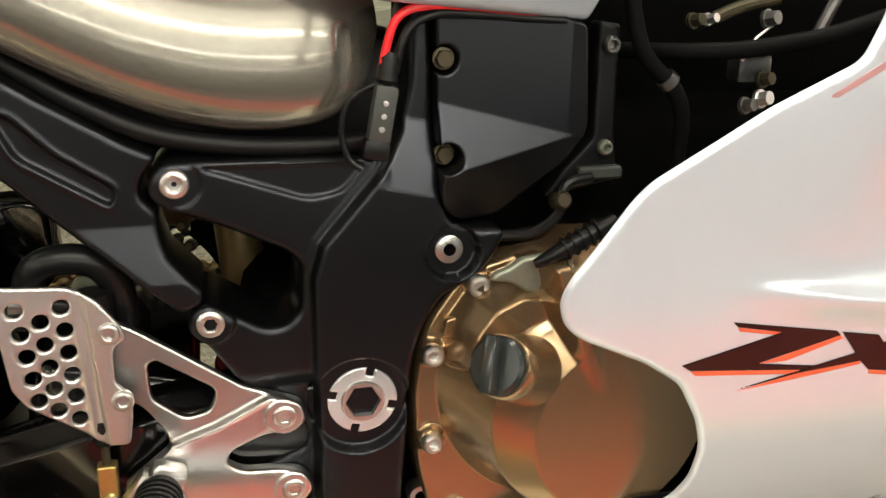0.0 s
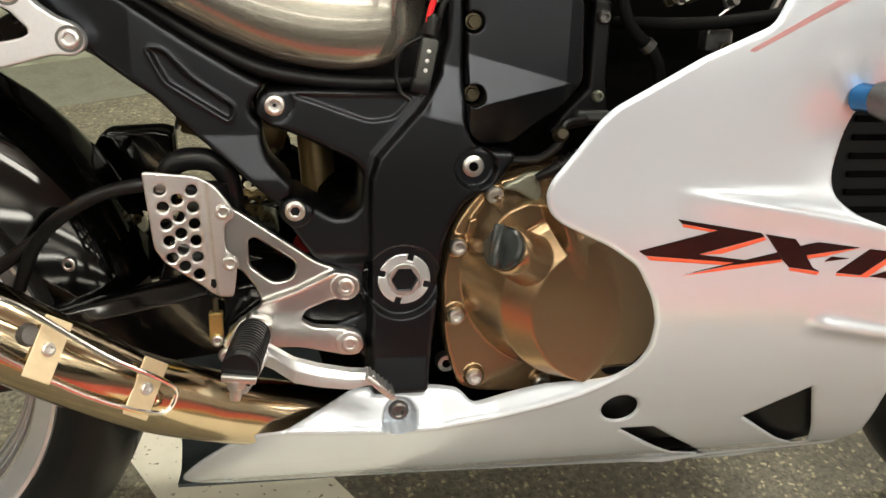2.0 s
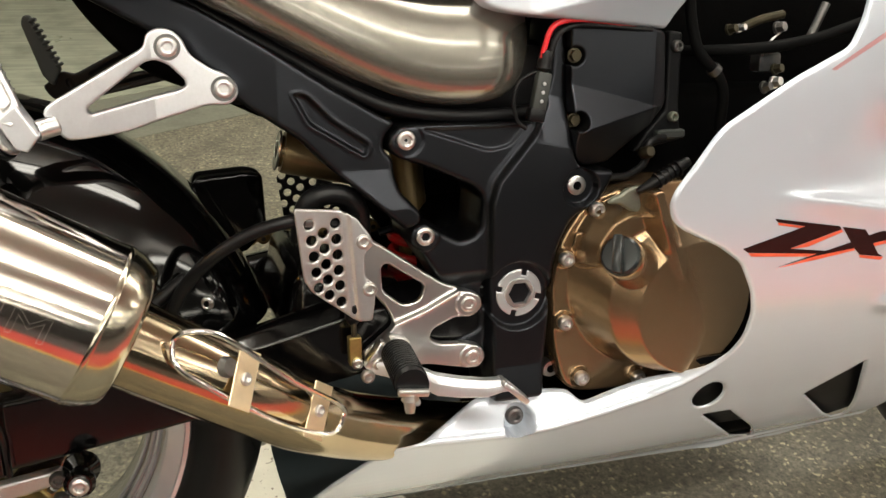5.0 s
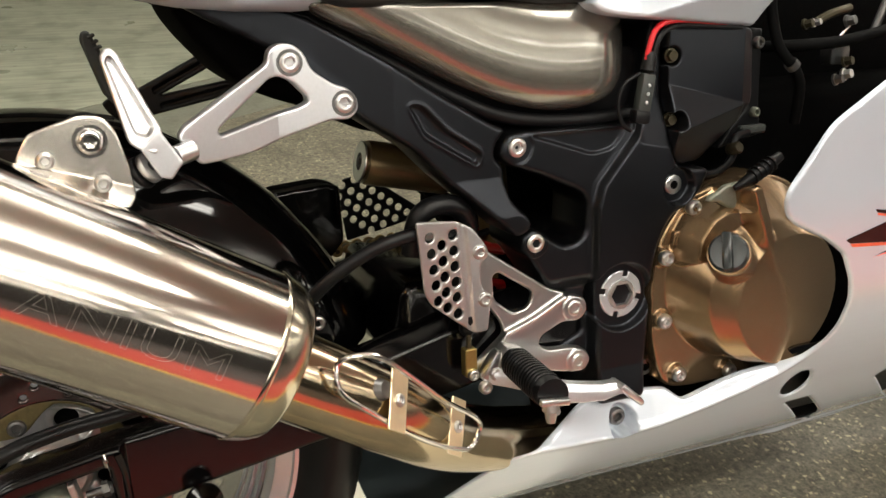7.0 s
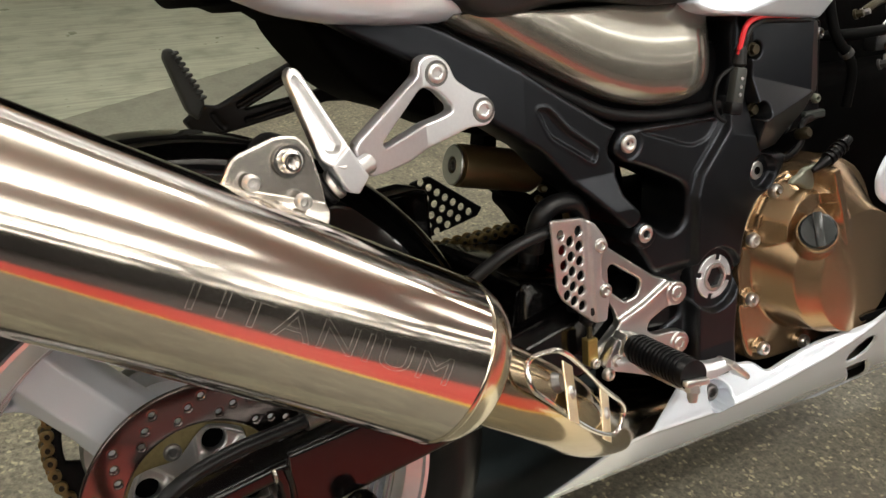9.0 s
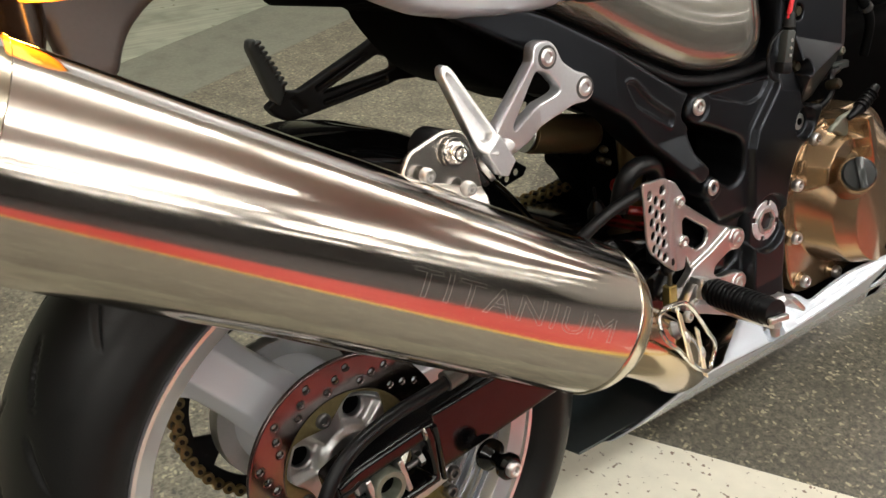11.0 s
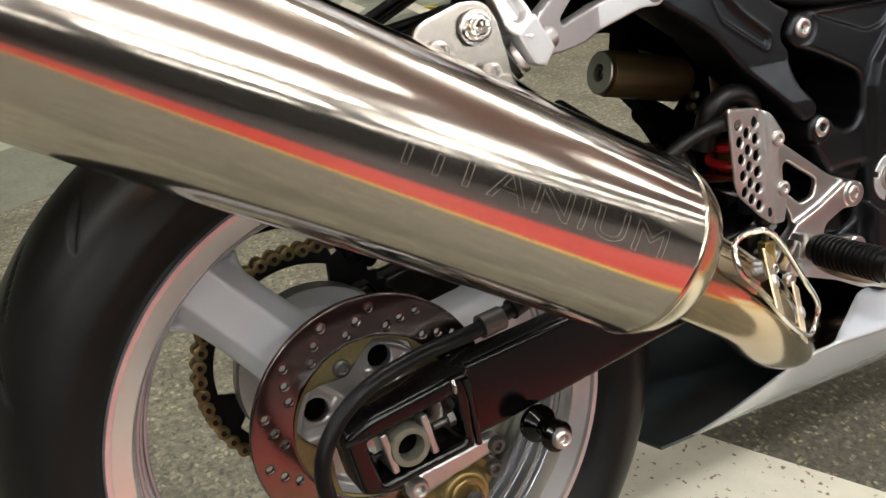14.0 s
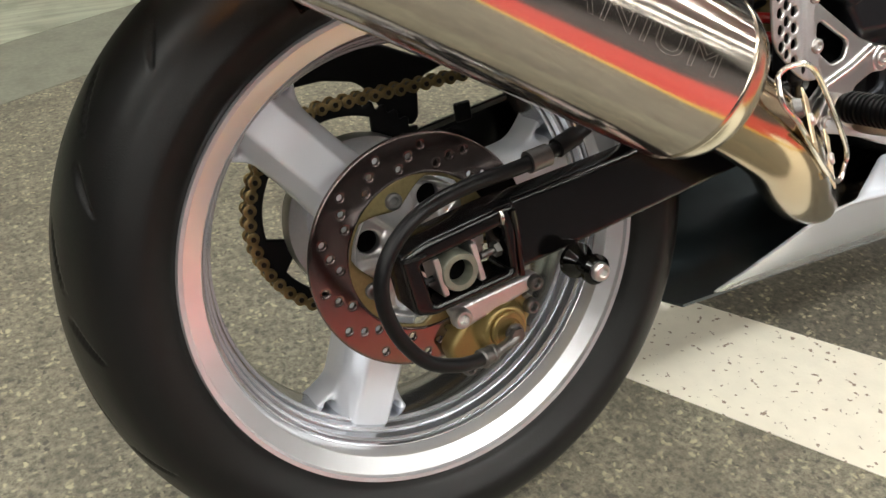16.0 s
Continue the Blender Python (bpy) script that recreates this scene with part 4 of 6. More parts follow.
def folded_peg(x, z):
    return poly_sdf(fillet([(0.0835, 0.3885), (0.0865, 0.3950), (0.0920, 0.3965), (0.0962, 0.3925), (0.1212, 0.3328), (0.1150, 0.3160), (0.1021, 0.3206), (0.0950, 0.3259)], 0.004))(x, z)


peg_slot = poly_sdf(fillet([(0.0868, 0.3862), (0.0896, 0.3905), (0.0926, 0.3875), (0.1150, 0.3355), (0.1095, 0.3290), (0.1008, 0.3318)], 0.003))
peg = part("passenger_footrest", relief(folded_peg, (0.07, 0.29, 0.14, 0.41), lambda x, z: -0.212 + 0.0085 * step(0.0006, -0.0010, peg_slot(x, z)) + 0.40 * (z - 0.332), lambda x, z: -0.201 + 0.40 * (z - 0.332), 0.002, 0.0009), ALLOY_SATIN, motorcycle, "folded aluminium passenger footrest")
for k in range(8):
    t = k / 7
    part("grip_tooth", block((0.005, 0.010, 0.0028), 0.0008, 1, pose(0.1140 - 0.0190 * t, -0.1955 + 0.0185 * t, 0.345 + 0.044 * t, 0, -22, 0)), ALLOY_SATIN, peg)
for k in range(2):
    part("rubber_washer", lathe([(0.004, 0), (0.0130 - 0.001 * k, 0), (0.0135 - 0.001 * k, 0.001), (0.0135 - 0.001 * k, 0.004), (0.0130 - 0.001 * k, 0.005), (0.004, 0.005)], (0.101 + 0.0055 * k, -0.199 - 0.003 * k, 0.300 + 0.0035 * k), (0.7, -0.4, 0.5), 28, closed=True), (HOSE, STEEL)[k], peg)

far_outer = poly_sdf(fillet([(0.0985, 0.3190), (0.1220, 0.3370), (0.1370, 0.3335), (0.2200, 0.3770), (0.2450, 0.3920), (0.2650, 0.3850), (0.2980, 0.3450), (0.2950, 0.3250), (0.2532, 0.3285), (0.1459, 0.3030), (0.1201, 0.2980), (0.1060, 0.3070)], 0.004))
far_hole = poly_sdf(fillet([(0.1614, 0.3266), (0.2306, 0.3640), (0.2500, 0.3560), (0.2520, 0.3440)], 0.004))
far_slots = joined(line_sdf([(0.158, 0.3330), (0.216, 0.3640)], 0.0028), line_sdf([(0.165, 0.3150), (0.235, 0.3320)], 0.0028), line_sdf([(0.130, 0.3240), (0.138, 0.3110)], 0.0035))
part("passenger_footrest_bracket", relief(cut(far_outer, far_hole), (0.09, 0.29, 0.31, 0.40), lambda x, z: 0.150 + 0.40 * np.clip(0.240 - x, 0, 1) + 0.004 * step(0.0008, -0.0008, far_slots(x, z)), lambda x, z: 0.166 + 0.40 * np.clip(0.240 - x, 0, 1), 0.002, 0.0015), BLACK_PLASTIC, motorcycle, "black cast footrest bracket on the far side")
far_blade = poly_sdf(fillet([(0.0830, 0.3936), (0.0859, 0.4029), (0.0936, 0.4040), (0.1230, 0.3400), (0.1120, 0.3190), (0.1010, 0.3320)], 0.004))
far_peg = part("passenger_footrest", relief(far_blade, (0.075, 0.31, 0.135, 0.41), 0.196, 0.210, 0.003, 0.0015), PLUG, motorcycle, "black folded passenger footrest with a toothed edge")
for k in range(9):
    t = k / 8
    part("grip_tooth", block((0.009, 0.018, 0.0042), 0.0012, 1, pose(0.1205 - 0.0245 * t, 0.203, 0.345 + 0.0525 * t, 0, -24, 0)), PLUG, far_peg)

# ---- frame ----
frame_out = poly_sdf(fillet([(0.443, 0.2849), (0.4519, 0.2947), (0.4716, 0.2952), (0.5944, 0.2937), (0.6092, 0.3085), (0.619, 0.337), (0.621, 0.395), (0.6348, 0.4048), (0.6367, 0.3586), (0.6387, 0.2613), (0.6446, 0.2465), (0.6574, 0.2406), (0.6898, 0.2387),
                             (0.677, 0.2141), (0.6633, 0.2003), (0.6397, 0.1905), (0.6250, 0.1659), (0.6170, 0.1344), (0.6140, 0.08429), (0.6080, 0.00662), (0.6070, -0.00911), (0.5463, -0.00911), (0.5423, 0.02628), (0.5207, 0.0312), (0.5079, 0.04103), (0.5089, 0.05775), (0.5256, 0.06561), (0.5404, 0.07053),
                             (0.5404, 0.09019), (0.5158, 0.09511), (0.506, 0.1128), (0.4725, 0.1639), (0.4598, 0.1757), (0.4627, 0.1915), (0.4765, 0.1969), (0.4912, 0.1865), (0.5138, 0.1728), (0.5286, 0.1747), (0.5384, 0.1846), (0.5404, 0.218), (0.5305, 0.2288), (0.4863, 0.2495), (0.4519, 0.2622), (0.4411, 0.2721)], 0.010))
column = poly_sdf([(0.6105, 0.3113), (0.5948, 0.2848), (0.5515, 0.2346), (0.5446, 0.2109), (0.5436, -0.04297), (0.6538, -0.04297), (0.7129, 0.1047), (0.7129, 0.2523), (0.6538, 0.4196), (0.6145, 0.4196)])
arm_pocket = poly_sdf(fillet([(0.4721, 0.291), (0.5466, 0.265), (0.5712, 0.2694), (0.5878, 0.2905)], 0.008))
boss_a, boss_nut, boss_c = disc_sdf(0.4595, 0.2805, 0.017), disc_sdf(0.579, 0.109, 0.037), disc_sdf(0.648, 0.2225, 0.020)


def frame_face(x, z):
    y = -0.147 - 0.010 * step(0.001, -0.006, column(x, z)) + 0.43 * np.clip(z - 0.272 + 0.2 * (x - 0.6), 0, 0.050) * step(0.592, 0.604, x)
    y = y + 0.0032 * step(0.001, -0.002, arm_pocket(x, z))
    y = y - 0.0007 * np.exp(-((column(x, z) - 0.002) / 0.0020) ** 2) * step(0.615, 0.595, x)
    y = y + 0.011 * step(0.552, 0.545, x) * step(0.140, 0.120, z)
    y = y + 0.010 * step(0.0015, -0.0015, boss_nut(x, z)) + 0.0115 * step(0.001, -0.001, boss_c(x, z))
    y = y - 0.0045 * step(0.001, -0.001, np.hypot(x - 0.476, z - 0.182) - 0.0165)
    y = y + 0.0015 * step(0.001, -0.001, boss_a(x, z)) - 0.16 * np.clip(0.030 - z, 0, 0.05) * step(0.545, 0.55, x)
    return y


main_frame = part("main_frame", relief(frame_out, (0.44, -0.045, 0.70, 0.41), frame_face, -0.075, 0.006, 0.0014), BLACK_FRAME, motorcycle, "satin black cast aluminium frame with pivot plate", 50)
rail_out = poly_sdf(fillet([(0.1615, 0.4611), (0.2059, 0.4364), (0.2661, 0.4108), (0.3371, 0.3664), (0.3805, 0.3378), (0.4348, 0.3052), (0.4506, 0.2983), (0.4387, 0.2845), (0.4367, 0.2717), (0.4476, 0.2608), (0.4466, 0.248), (0.4525, 0.2282), (0.4732, 0.2056), (0.4723, 0.1957), (0.4575, 0.1888), (0.418, 0.2243), (0.3844, 0.2539), (0.3539, 0.2855), (0.3075, 0.317), (0.2345, 0.3822), (0.1516, 0.4295)], 0.006))
rail_pocket = poly_sdf(fillet([(0.3479, 0.3299), (0.3637, 0.2993), (0.419, 0.2643), (0.4229, 0.2786), (0.3864, 0.3032), (0.3618, 0.3289)], 0.006))


def rail_face(x, z):
    y = -0.142 + 0.30 * np.clip(0.335 - x, 0, 0.15) - 0.22 * np.clip(0.252 - z, 0, 0.04)
    return y + 0.004 * step(0.001, -0.003, rail_pocket(x, z)) - 0.0011 * np.exp(-(rail_pocket(x, z) / 0.0022) ** 2)


rail = part("subframe_rail", relief(rail_out, (0.14, 0.18, 0.48, 0.47), rail_face, -0.085, 0.005, 0.0014), BLACK_FRAME, motorcycle, "satin black subframe rail with a shallow pocket", 50)
bolt(main_frame, (0.459, -0.1450, 0.2804), 0.0100, 0.0042, STEEL, label="bright button-head bolt")
bolt(main_frame, (0.476, -0.1510, 0.1820), 0.0098, 0.0030, STEEL, label="bright button-head bolt")
bolt(main_frame, (0.647, -0.1455, 0.2230), 0.0105, 0.003, STEEL, kind="hollow", label="bright hollow bolt", bore=True)
bolt(main_frame, (0.631, -0.1165, 0.0075), 0.0105, 0.011, STEEL, kind="hollow", label="bright hollow bolt", bore=True)
# olive near-black: the shade of the through-hole is in the colour
BORE = material("dark_olive_bore", (0.010, 0.011, 0.006), 0.6, spec=0.1)
nut_ring = cut(disc_sdf(0.5815, 0.110, 0.0262), disc_sdf(0.5815, 0.110, 0.0140), *[poly_sdf([(0.5815 + a * 0.020 - b * 0.003, 0.110 + b * 0.020 + a * 0.003), (0.5815 + a * 0.03 - b * 0.003, 0.110 + b * 0.03 + a * 0.003), (0.5815 + a * 0.03 + b * 0.003, 0.110 + b * 0.03 - a * 0.003), (0.5815 + a * 0.020 + b * 0.003, 0.110 + b * 0.020 - a * 0.003)]) for a, b in ((0.26, 0.966), (-0.966, 0.26), (-0.26, -0.966), (0.966, -0.26))])
part("pivot_lock_ring", relief(nut_ring, (0.55, 0.08, 0.61, 0.14), -0.1485, -0.13, 0.001, 0.0008), RIM_LIP, main_frame, "bright slotted swingarm pivot lock ring")
part("pivot_bolt", lathe([(0.0165, -0.01), (0.0165, 0.002), (0.0155, 0.0035), (0.0135, 0.0035), (0.0128, 0.002), (0.0128, -0.01)], (0.5815, -0.1475, 0.110), (0, -1, 0), 36, hexes=(3, 4, 5), closed=True), STEEL, main_frame, "hollow hexagon pivot bolt")
part("bolt_hole_shade", lathe([(0.0129, 0.0), (0.0129, -0.035), (0, -0.036)], (0.5815, -0.1475, 0.110), (0, -1, 0), 36, hexes=(0, 1)), BORE, main_frame, "dark bore of the hollow bolt")

# the frame's far side, and an added block that blacks out the gap
far_frame = part("far_frame", relief(frame_out, (0.44, -0.045, 0.70, 0.41), lambda x, z: -0.130 + 0 * x, -0.09, 0.005, 0.004, lambda v: v * np.array([1, -1, 1])), SHADE_BLACK, main_frame)
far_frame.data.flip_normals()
far_leg = part("far_rail_leg", relief(poly_sdf([(0.437, 0.300), (0.453, 0.297), (0.449, 0.246), (0.476, 0.203), (0.475, 0.193), (0.460, 0.186), (0.425, 0.222)]), (0.42, 0.18, 0.48, 0.305), lambda x, z: -0.125 + 0 * x, -0.09, 0.004, 0.004, lambda v: v * np.array([1, -1, 1])), SHADE_BLACK, main_frame)
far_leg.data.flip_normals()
part("gap_block", block((0.10, 0.07, 0.17), 0.02, 2, pose(0.545, 0.055, 0.14, 0, 8, 0)), SHADE_BLACK, main_frame)

# side box beside the frame
box_out = poly_sdf(fillet([(0.6365, 0.4018), (0.6885, 0.3959), (0.7489, 0.3813), (0.7538, 0.3074), (0.7392, 0.284), (0.7002, 0.2558), (0.6876, 0.2446), (0.6555, 0.2436), (0.6428, 0.2519), (0.6374, 0.2655)], 0.006))


def box_face(x, z):
    top, low = 0.331 - 0.26 * (x - 0.634), 0.285 + 0.21 * (x - 0.655)
    gap = np.clip(top - low, 0, None)
    rise = 0.43 * np.clip(np.clip(top - z, 0, None), 0, gap) - 0.45 * np.clip(np.minimum(low, top) - z, 0, 0.06)
    return -0.147 - rise + 0.35 * np.clip(x - 0.735, 0, 1)


box_cover = part("side_box", relief(cut(box_out, disc_sdf(0.642, 0.3585, 0.0100), disc_sdf(0.643, 0.2925, 0.0100)), (0.62, 0.235, 0.775, 0.41), box_face, -0.10, 0.0018, 0.0010), BLACK_FRAME, motorcycle, "satin black folded side box cover", 25)
for x, z in ((0.6425, 0.3590), (0.6435, 0.2925)):
    bolt(box_cover, (x, -0.141, z), 0.0062, 0.006, OLD_BRASS, kind="hex")
bracket_strip = part("box_bracket", relief(cut(poly_sdf(fillet([(0.768, 0.382), (0.785, 0.380), (0.785, 0.300), (0.79, 0.262), (0.73, 0.250), (0.745, 0.272), (0.768, 0.295)], 0.003)), disc_sdf(2, 2, 0.1)), (0.72, 0.24, 0.80, 0.39), -0.118, -0.10, 0.002, 0.002), BLACK_PLASTIC, motorcycle, "black bracket strip beside the side box")
bolt(bracket_strip, (0.777, -0.119, 0.365), 0.007, 0.006, DARK_STEEL)
bolt(bracket_strip, (0.777, -0.119, 0.288), 0.006, 0.006, LEVER)

# ---- clutch cover ----
clutch_out = poly_sdf(smooth_loop([(0.722, 0.222), (0.690, 0.214), (0.660, 0.204), (0.641, 0.182), (0.628, 0.158), (0.6215, 0.115), (0.6225, 0.055), (0.634, 0.008), (0.650, -0.012), (0.700, -0.017), (0.770, -0.012), (0.835, 0.02), (0.865, 0.10), (0.84, 0.18), (0.79, 0.218)], 4))


clutch_pad = poly_sdf(fillet([(0.648, 0.138), (0.652, 0.168), (0.668, 0.190), (0.690, 0.200), (0.722, 0.198), (0.728, 0.178), (0.712, 0.173), (0.692, 0.163), (0.684, 0.138)], 0.006))


def clutch_face(x, z):
    # flange, steep wall, gentle bevel and flat disc, each bounded by a circle
    s1 = 0.1063 - np.hypot(x - 0.743, z - 0.117)
    s2 = 0.0835 - np.hypot(x - 0.754, z - 0.0955)
    s3 = 0.0755 - np.hypot(x - 0.776, z - 0.086)
    wall = np.clip(s1 / np.maximum(s1 - s2, 1e-5), 0, 1)
    bevel = np.clip(s2 / np.maximum(s2 - s3, 1e-5), 0, 1)
    y = np.where(s2 < 0, -0.150 - 0.036 * wall * (s1 > 0), -0.186 - 0.013 * np.where(s3 > 0, 1, bevel))
    y = np.minimum(y, -0.150 - 0.036 * np.clip((0.008 - clutch_pad(x, z)) / 0.014, 0, 1))
    up = np.clip(z - 0.105, 0, 0.080)
    rib = np.clip(1.4 * (1 - np.abs(x - 0.755 + 0.35 * (z - 0.105)) / (0.003 + 0.20 * up)), 0, 1)
    y = np.minimum(y, y * (1 - rib) + (-0.198 - 0.06 * up) * rib * step(0.098, 0.106, z) + y * rib * (1 - step(0.098, 0.106, z)))
    for bx, bz in ((0.668, 0.198), (0.633, 0.145), (0.633, 0.073), (0.655, 0.005), (0.727, -0.004), (0.80, 0.0)):
        y = np.minimum(y, -0.150 - 0.006 * step(0.012, 0.008, np.hypot(x - bx, z - bz)))
    return y


clutch = part("clutch_cover", relief(clutch_out, (0.615, -0.02, 0.87, 0.226), clutch_face, -0.10, 0.004, 0.0012), CLUTCH, motorcycle, "bronze coloured clutch cover with a domed face", 50)
for bx, bz in ((0.667, 0.197), (0.633, 0.145), (0.633, 0.073), (0.655, 0.005), (0.727, -0.004)):
    bolt(clutch, (bx, -0.156, bz), 0.0085, 0.007, STEEL)
part("timing_mark", relief(poly_sdf(fillet([(0.640, 0.158), (0.643, 0.172), (0.651, 0.174), (0.6485, 0.158)], 0.001)), (0.63, 0.15, 0.66, 0.18), -0.158, -0.148, 0.001, 0.001), CLUTCH, clutch)
FILL_DIR = Vector((-0.66, -0.62, 0.42)).normalized()
neck = Vector((0.6800, -0.2045, 0.1510))
part("filler_neck", lathe([(0.0260, -0.024), (0.0245, -0.006), (0.0235, 0.010), (0.0228, 0.022), (0.0215, 0.024), (0, 0.024)], neck, FILL_DIR, 48), CLUTCH, clutch, "bronze oil filler neck")
CAP = material("dark_grey_cap_plastic", (0.016, 0.020, 0.020), 0.22, spec=0.5)
cap = part("filler_cap", lathe([(0, 0.022), (0.0200, 0.022), (0.0208, 0.025), (0.0204, 0.030), (0.0180, 0.0325), (0, 0.033)], neck, FILL_DIR, 40), CAP, clutch, "black oil filler cap with a raised grip")
grip_way = Vector((-0.30, -0.45, -0.85))
grip_way = (grip_way - FILL_DIR * grip_way.dot(FILL_DIR)).normalized()
wing = Matrix((grip_way.cross(FILL_DIR), grip_way, FILL_DIR)).transposed().to_4x4()
wing.translation = neck + FILL_DIR * 0.037
part("cap_grip", block((0.010, 0.039, 0.015), 0.0020, 2, wing), CAP, clutch, "black grip bar")
lever_arm = part("clutch_lever", relief(poly_sdf(fillet([(0.669, 0.207), (0.674, 0.213), (0.684, 0.216), (0.692, 0.222), (0.730, 0.226), (0.735, 0.196), (0.712, 0.193), (0.698, 0.196), (0.684, 0.205)], 0.004)), (0.67, 0.195, 0.76, 0.24), -0.178, -0.172, 0.002, 0.0015), LEVER, motorcycle, "dull grey-green metal clutch release lever")
part("cable_boot", tube([(0.700, -0.182, 0.219), (0.715, -0.184, 0.226), (0.735, -0.184, 0.236), (0.76, -0.182, 0.248)], [0.003, 0.006, 0.0075, 0.005], 14, 8), HOSE, lever_arm)
for k in range(5):
    part("boot_ring", lathe([(0.004, -0.0012), (0.0088, -0.0008), (0.0088, 0.0008), (0.004, 0.0012)], (0.722 + 0.006 * k, -0.184, 0.2295 + 0.003 * k), (0.9, 0, 0.42), 16, closed=True), HOSE, lever_arm)
DARK_BRONZE = material("very_dark_bronze", (0.05, 0.04, 0.024), 0.45, metal=0.6)
part("cover_plug", lathe([(0, 0), (0.006, 0), (0.007, 0.003), (0.007, 0.015), (0.005, 0.018), (0, 0.018)], (0.735, -0.13, 0.250), (0, -1, 0.3), 24), DARK_BRONZE, clutch)

# ---- fairing ----
FZ = [-0.30, -0.185, -0.165, -0.147, -0.115, -0.07, 0.0, 0.05, 0.108, 0.2, 0.32, 0.6]
FY = [0.02, -0.020, -0.048, -0.075, -0.114, -0.153, -0.203, -0.232, -0.256, -0.273, -0.284, -0.29]


def soft_profile(z):
    out = 0
    for o in (-0.018, -0.009, 0, 0.009, 0.018):
        out = out + np.interp(z + o, FZ, FY) / 5
    return out


def fairing_face(x, z):
    zc = np.interp(x, [0.42, 0.45, 0.51, 0.575, 0.62, 0.675, 0.72, 0.755, 0.80], [-0.036, -0.034, -0.040, -0.0455, -0.042, -0.0285, -0.013, 0.003, 0.034])
    w = step(0.800, 0.765, x) * step(0.075, 0.045, z)
    ledge = soft_profile(zc) + 0.62 * (z - zc)
    y = soft_profile(z)
    w2 = w * step(-0.003, 0.005, z - zc)
    y = y * (1 - w2) + ledge * w2
    y = y - 0.0015 * np.exp(-((z - zc) / 0.004) ** 2) * w
    y = y + 0.030 * np.exp(-((x - 0.985) / 0.075) ** 2 - ((z - 0.275) / 0.06) ** 2)
    ridge = 0.2265 - 0.10 * (x - 0.77) - 0.25 * (x - 0.77) ** 2
    t = z - ridge
    y = y - 0.009 * step(0.775, 0.90, x) * np.where(t > 0, np.exp(-(t / 0.034) ** 2) * step(0, 0.010, t), 0) * -0.6
    y = y - 0.0065 * step(0.775, 0.90, x) * np.exp(-((t - 0.001) / 0.015) ** 2)
    fold = z + 0.194 - 0.225 * (x - 0.91)
    y = y - 0.004 * step(0.83, 0.95, x) * np.exp(-(fold / 0.006) ** 2)
    low = z - (0.0895 - 0.2 * (x - 0.958))
    y = y - 0.008 * step(0.955, 0.985, x) * np.exp(-(low / 0.009) ** 2)
    scoop = np.where(z > -0.033, np.hypot(x - 0.578, z + 0.033), np.abs(x - 0.578 - 0.2 * (z + 0.033)) + 3 * np.clip(zc + 0.001 - z, 0, 1))
    y = np.where(x < 0.62, np.maximum(y, y * (1 - step(0.0180, 0.0140, scoop)) - 0.146 * step(0.0180, 0.0140, scoop)), y)
    return y


fair_out = poly_sdf(fillet([(1.115, 0.44), (0.885, 0.44), (0.877, 0.394), (0.866, 0.368), (0.807, 0.341), (0.735, 0.299), (0.724, 0.288), (0.706, 0.262), (0.688, 0.238), (0.683, 0.225), (0.687, 0.209), (0.699, 0.198), (0.747, 0.175), (0.776, 0.155), (0.795, 0.123),
                            (0.805, 0.095), (0.807, 0.065), (0.800, 0.044), (0.784, 0.026), (0.763, 0.0155), (0.729, 0.0068), (0.700, -0.0024), (0.668, -0.0146), (0.651, -0.0196), (0.6425, -0.0109), (0.6365, -0.0073), (0.59, -0.0058), (0.53, -0.0062), (0.490, -0.024), (0.468, -0.033), (0.432, -0.038), (0.404, -0.055), (0.387, -0.072), (0.371, -0.090), (0.354, -0.118), (0.352, -0.134),
                            (0.362, -0.150), (0.385, -0.161), (0.43, -0.167), (0.497, -0.172), (0.611, -0.177), (0.764, -0.184), (0.929, -0.191), (1.041, -0.192), (1.113, -0.176), (1.134, -0.146), (1.142, -0.112), (1.118, -0.04), (1.104, 0.01), (1.10, 0.06), (1.12, 0.15)], 0.008))
vent = poly_sdf(fillet([(0.974, 0.300), (0.956, 0.235), (0.961, 0.216), (0.982, 0.2), (1.02, 0.187), (1.14, 0.165), (1.14, 0.300)], 0.012))
oval = lambda x, z: np.hypot(((x - 0.8055) * 0.82 + (z + 0.0265) * 0.57) * 1.25, (z + 0.0265) * 0.82 - (x - 0.8055) * 0.57) - 0.0232
slot = poly_sdf(fillet([(0.8195, -0.066), (0.858, -0.066), (0.932, -0.123), (0.985, -0.174), (0.928, -0.151)], 0.003))
triangle = poly_sdf(fillet([(0.958, -0.055), (1.013, -0.005), (1.038, -0.048), (1.068, -0.095), (1.0945, -0.137), (1.0795, -0.139), (1.039, -0.1163)], 0.004))
fairing = part("side_fairing", relief(cut(fair_out, vent, oval, slot, triangle, disc_sdf(0.399, -0.147, 0.005)), (0.33, -0.20, 1.16, 0.44), fairing_face, lambda x, z: fairing_face(x, z) + 0.004, 0.0025, 0.0022), WHITE_PAINT, motorcycle, "glossy pearl white lower side fairing", 55)
part("fairing_lining", relief(poly_sdf([(0.92, 0.33), (0.92, 0.16), (1.115, 0.10), (1.115, 0.33)]), (0.91, 0.09, 1.12, 0.34), -0.205, -0.20, 0.002, 0.008), BLACK_PLASTIC, fairing, "black duct lining")
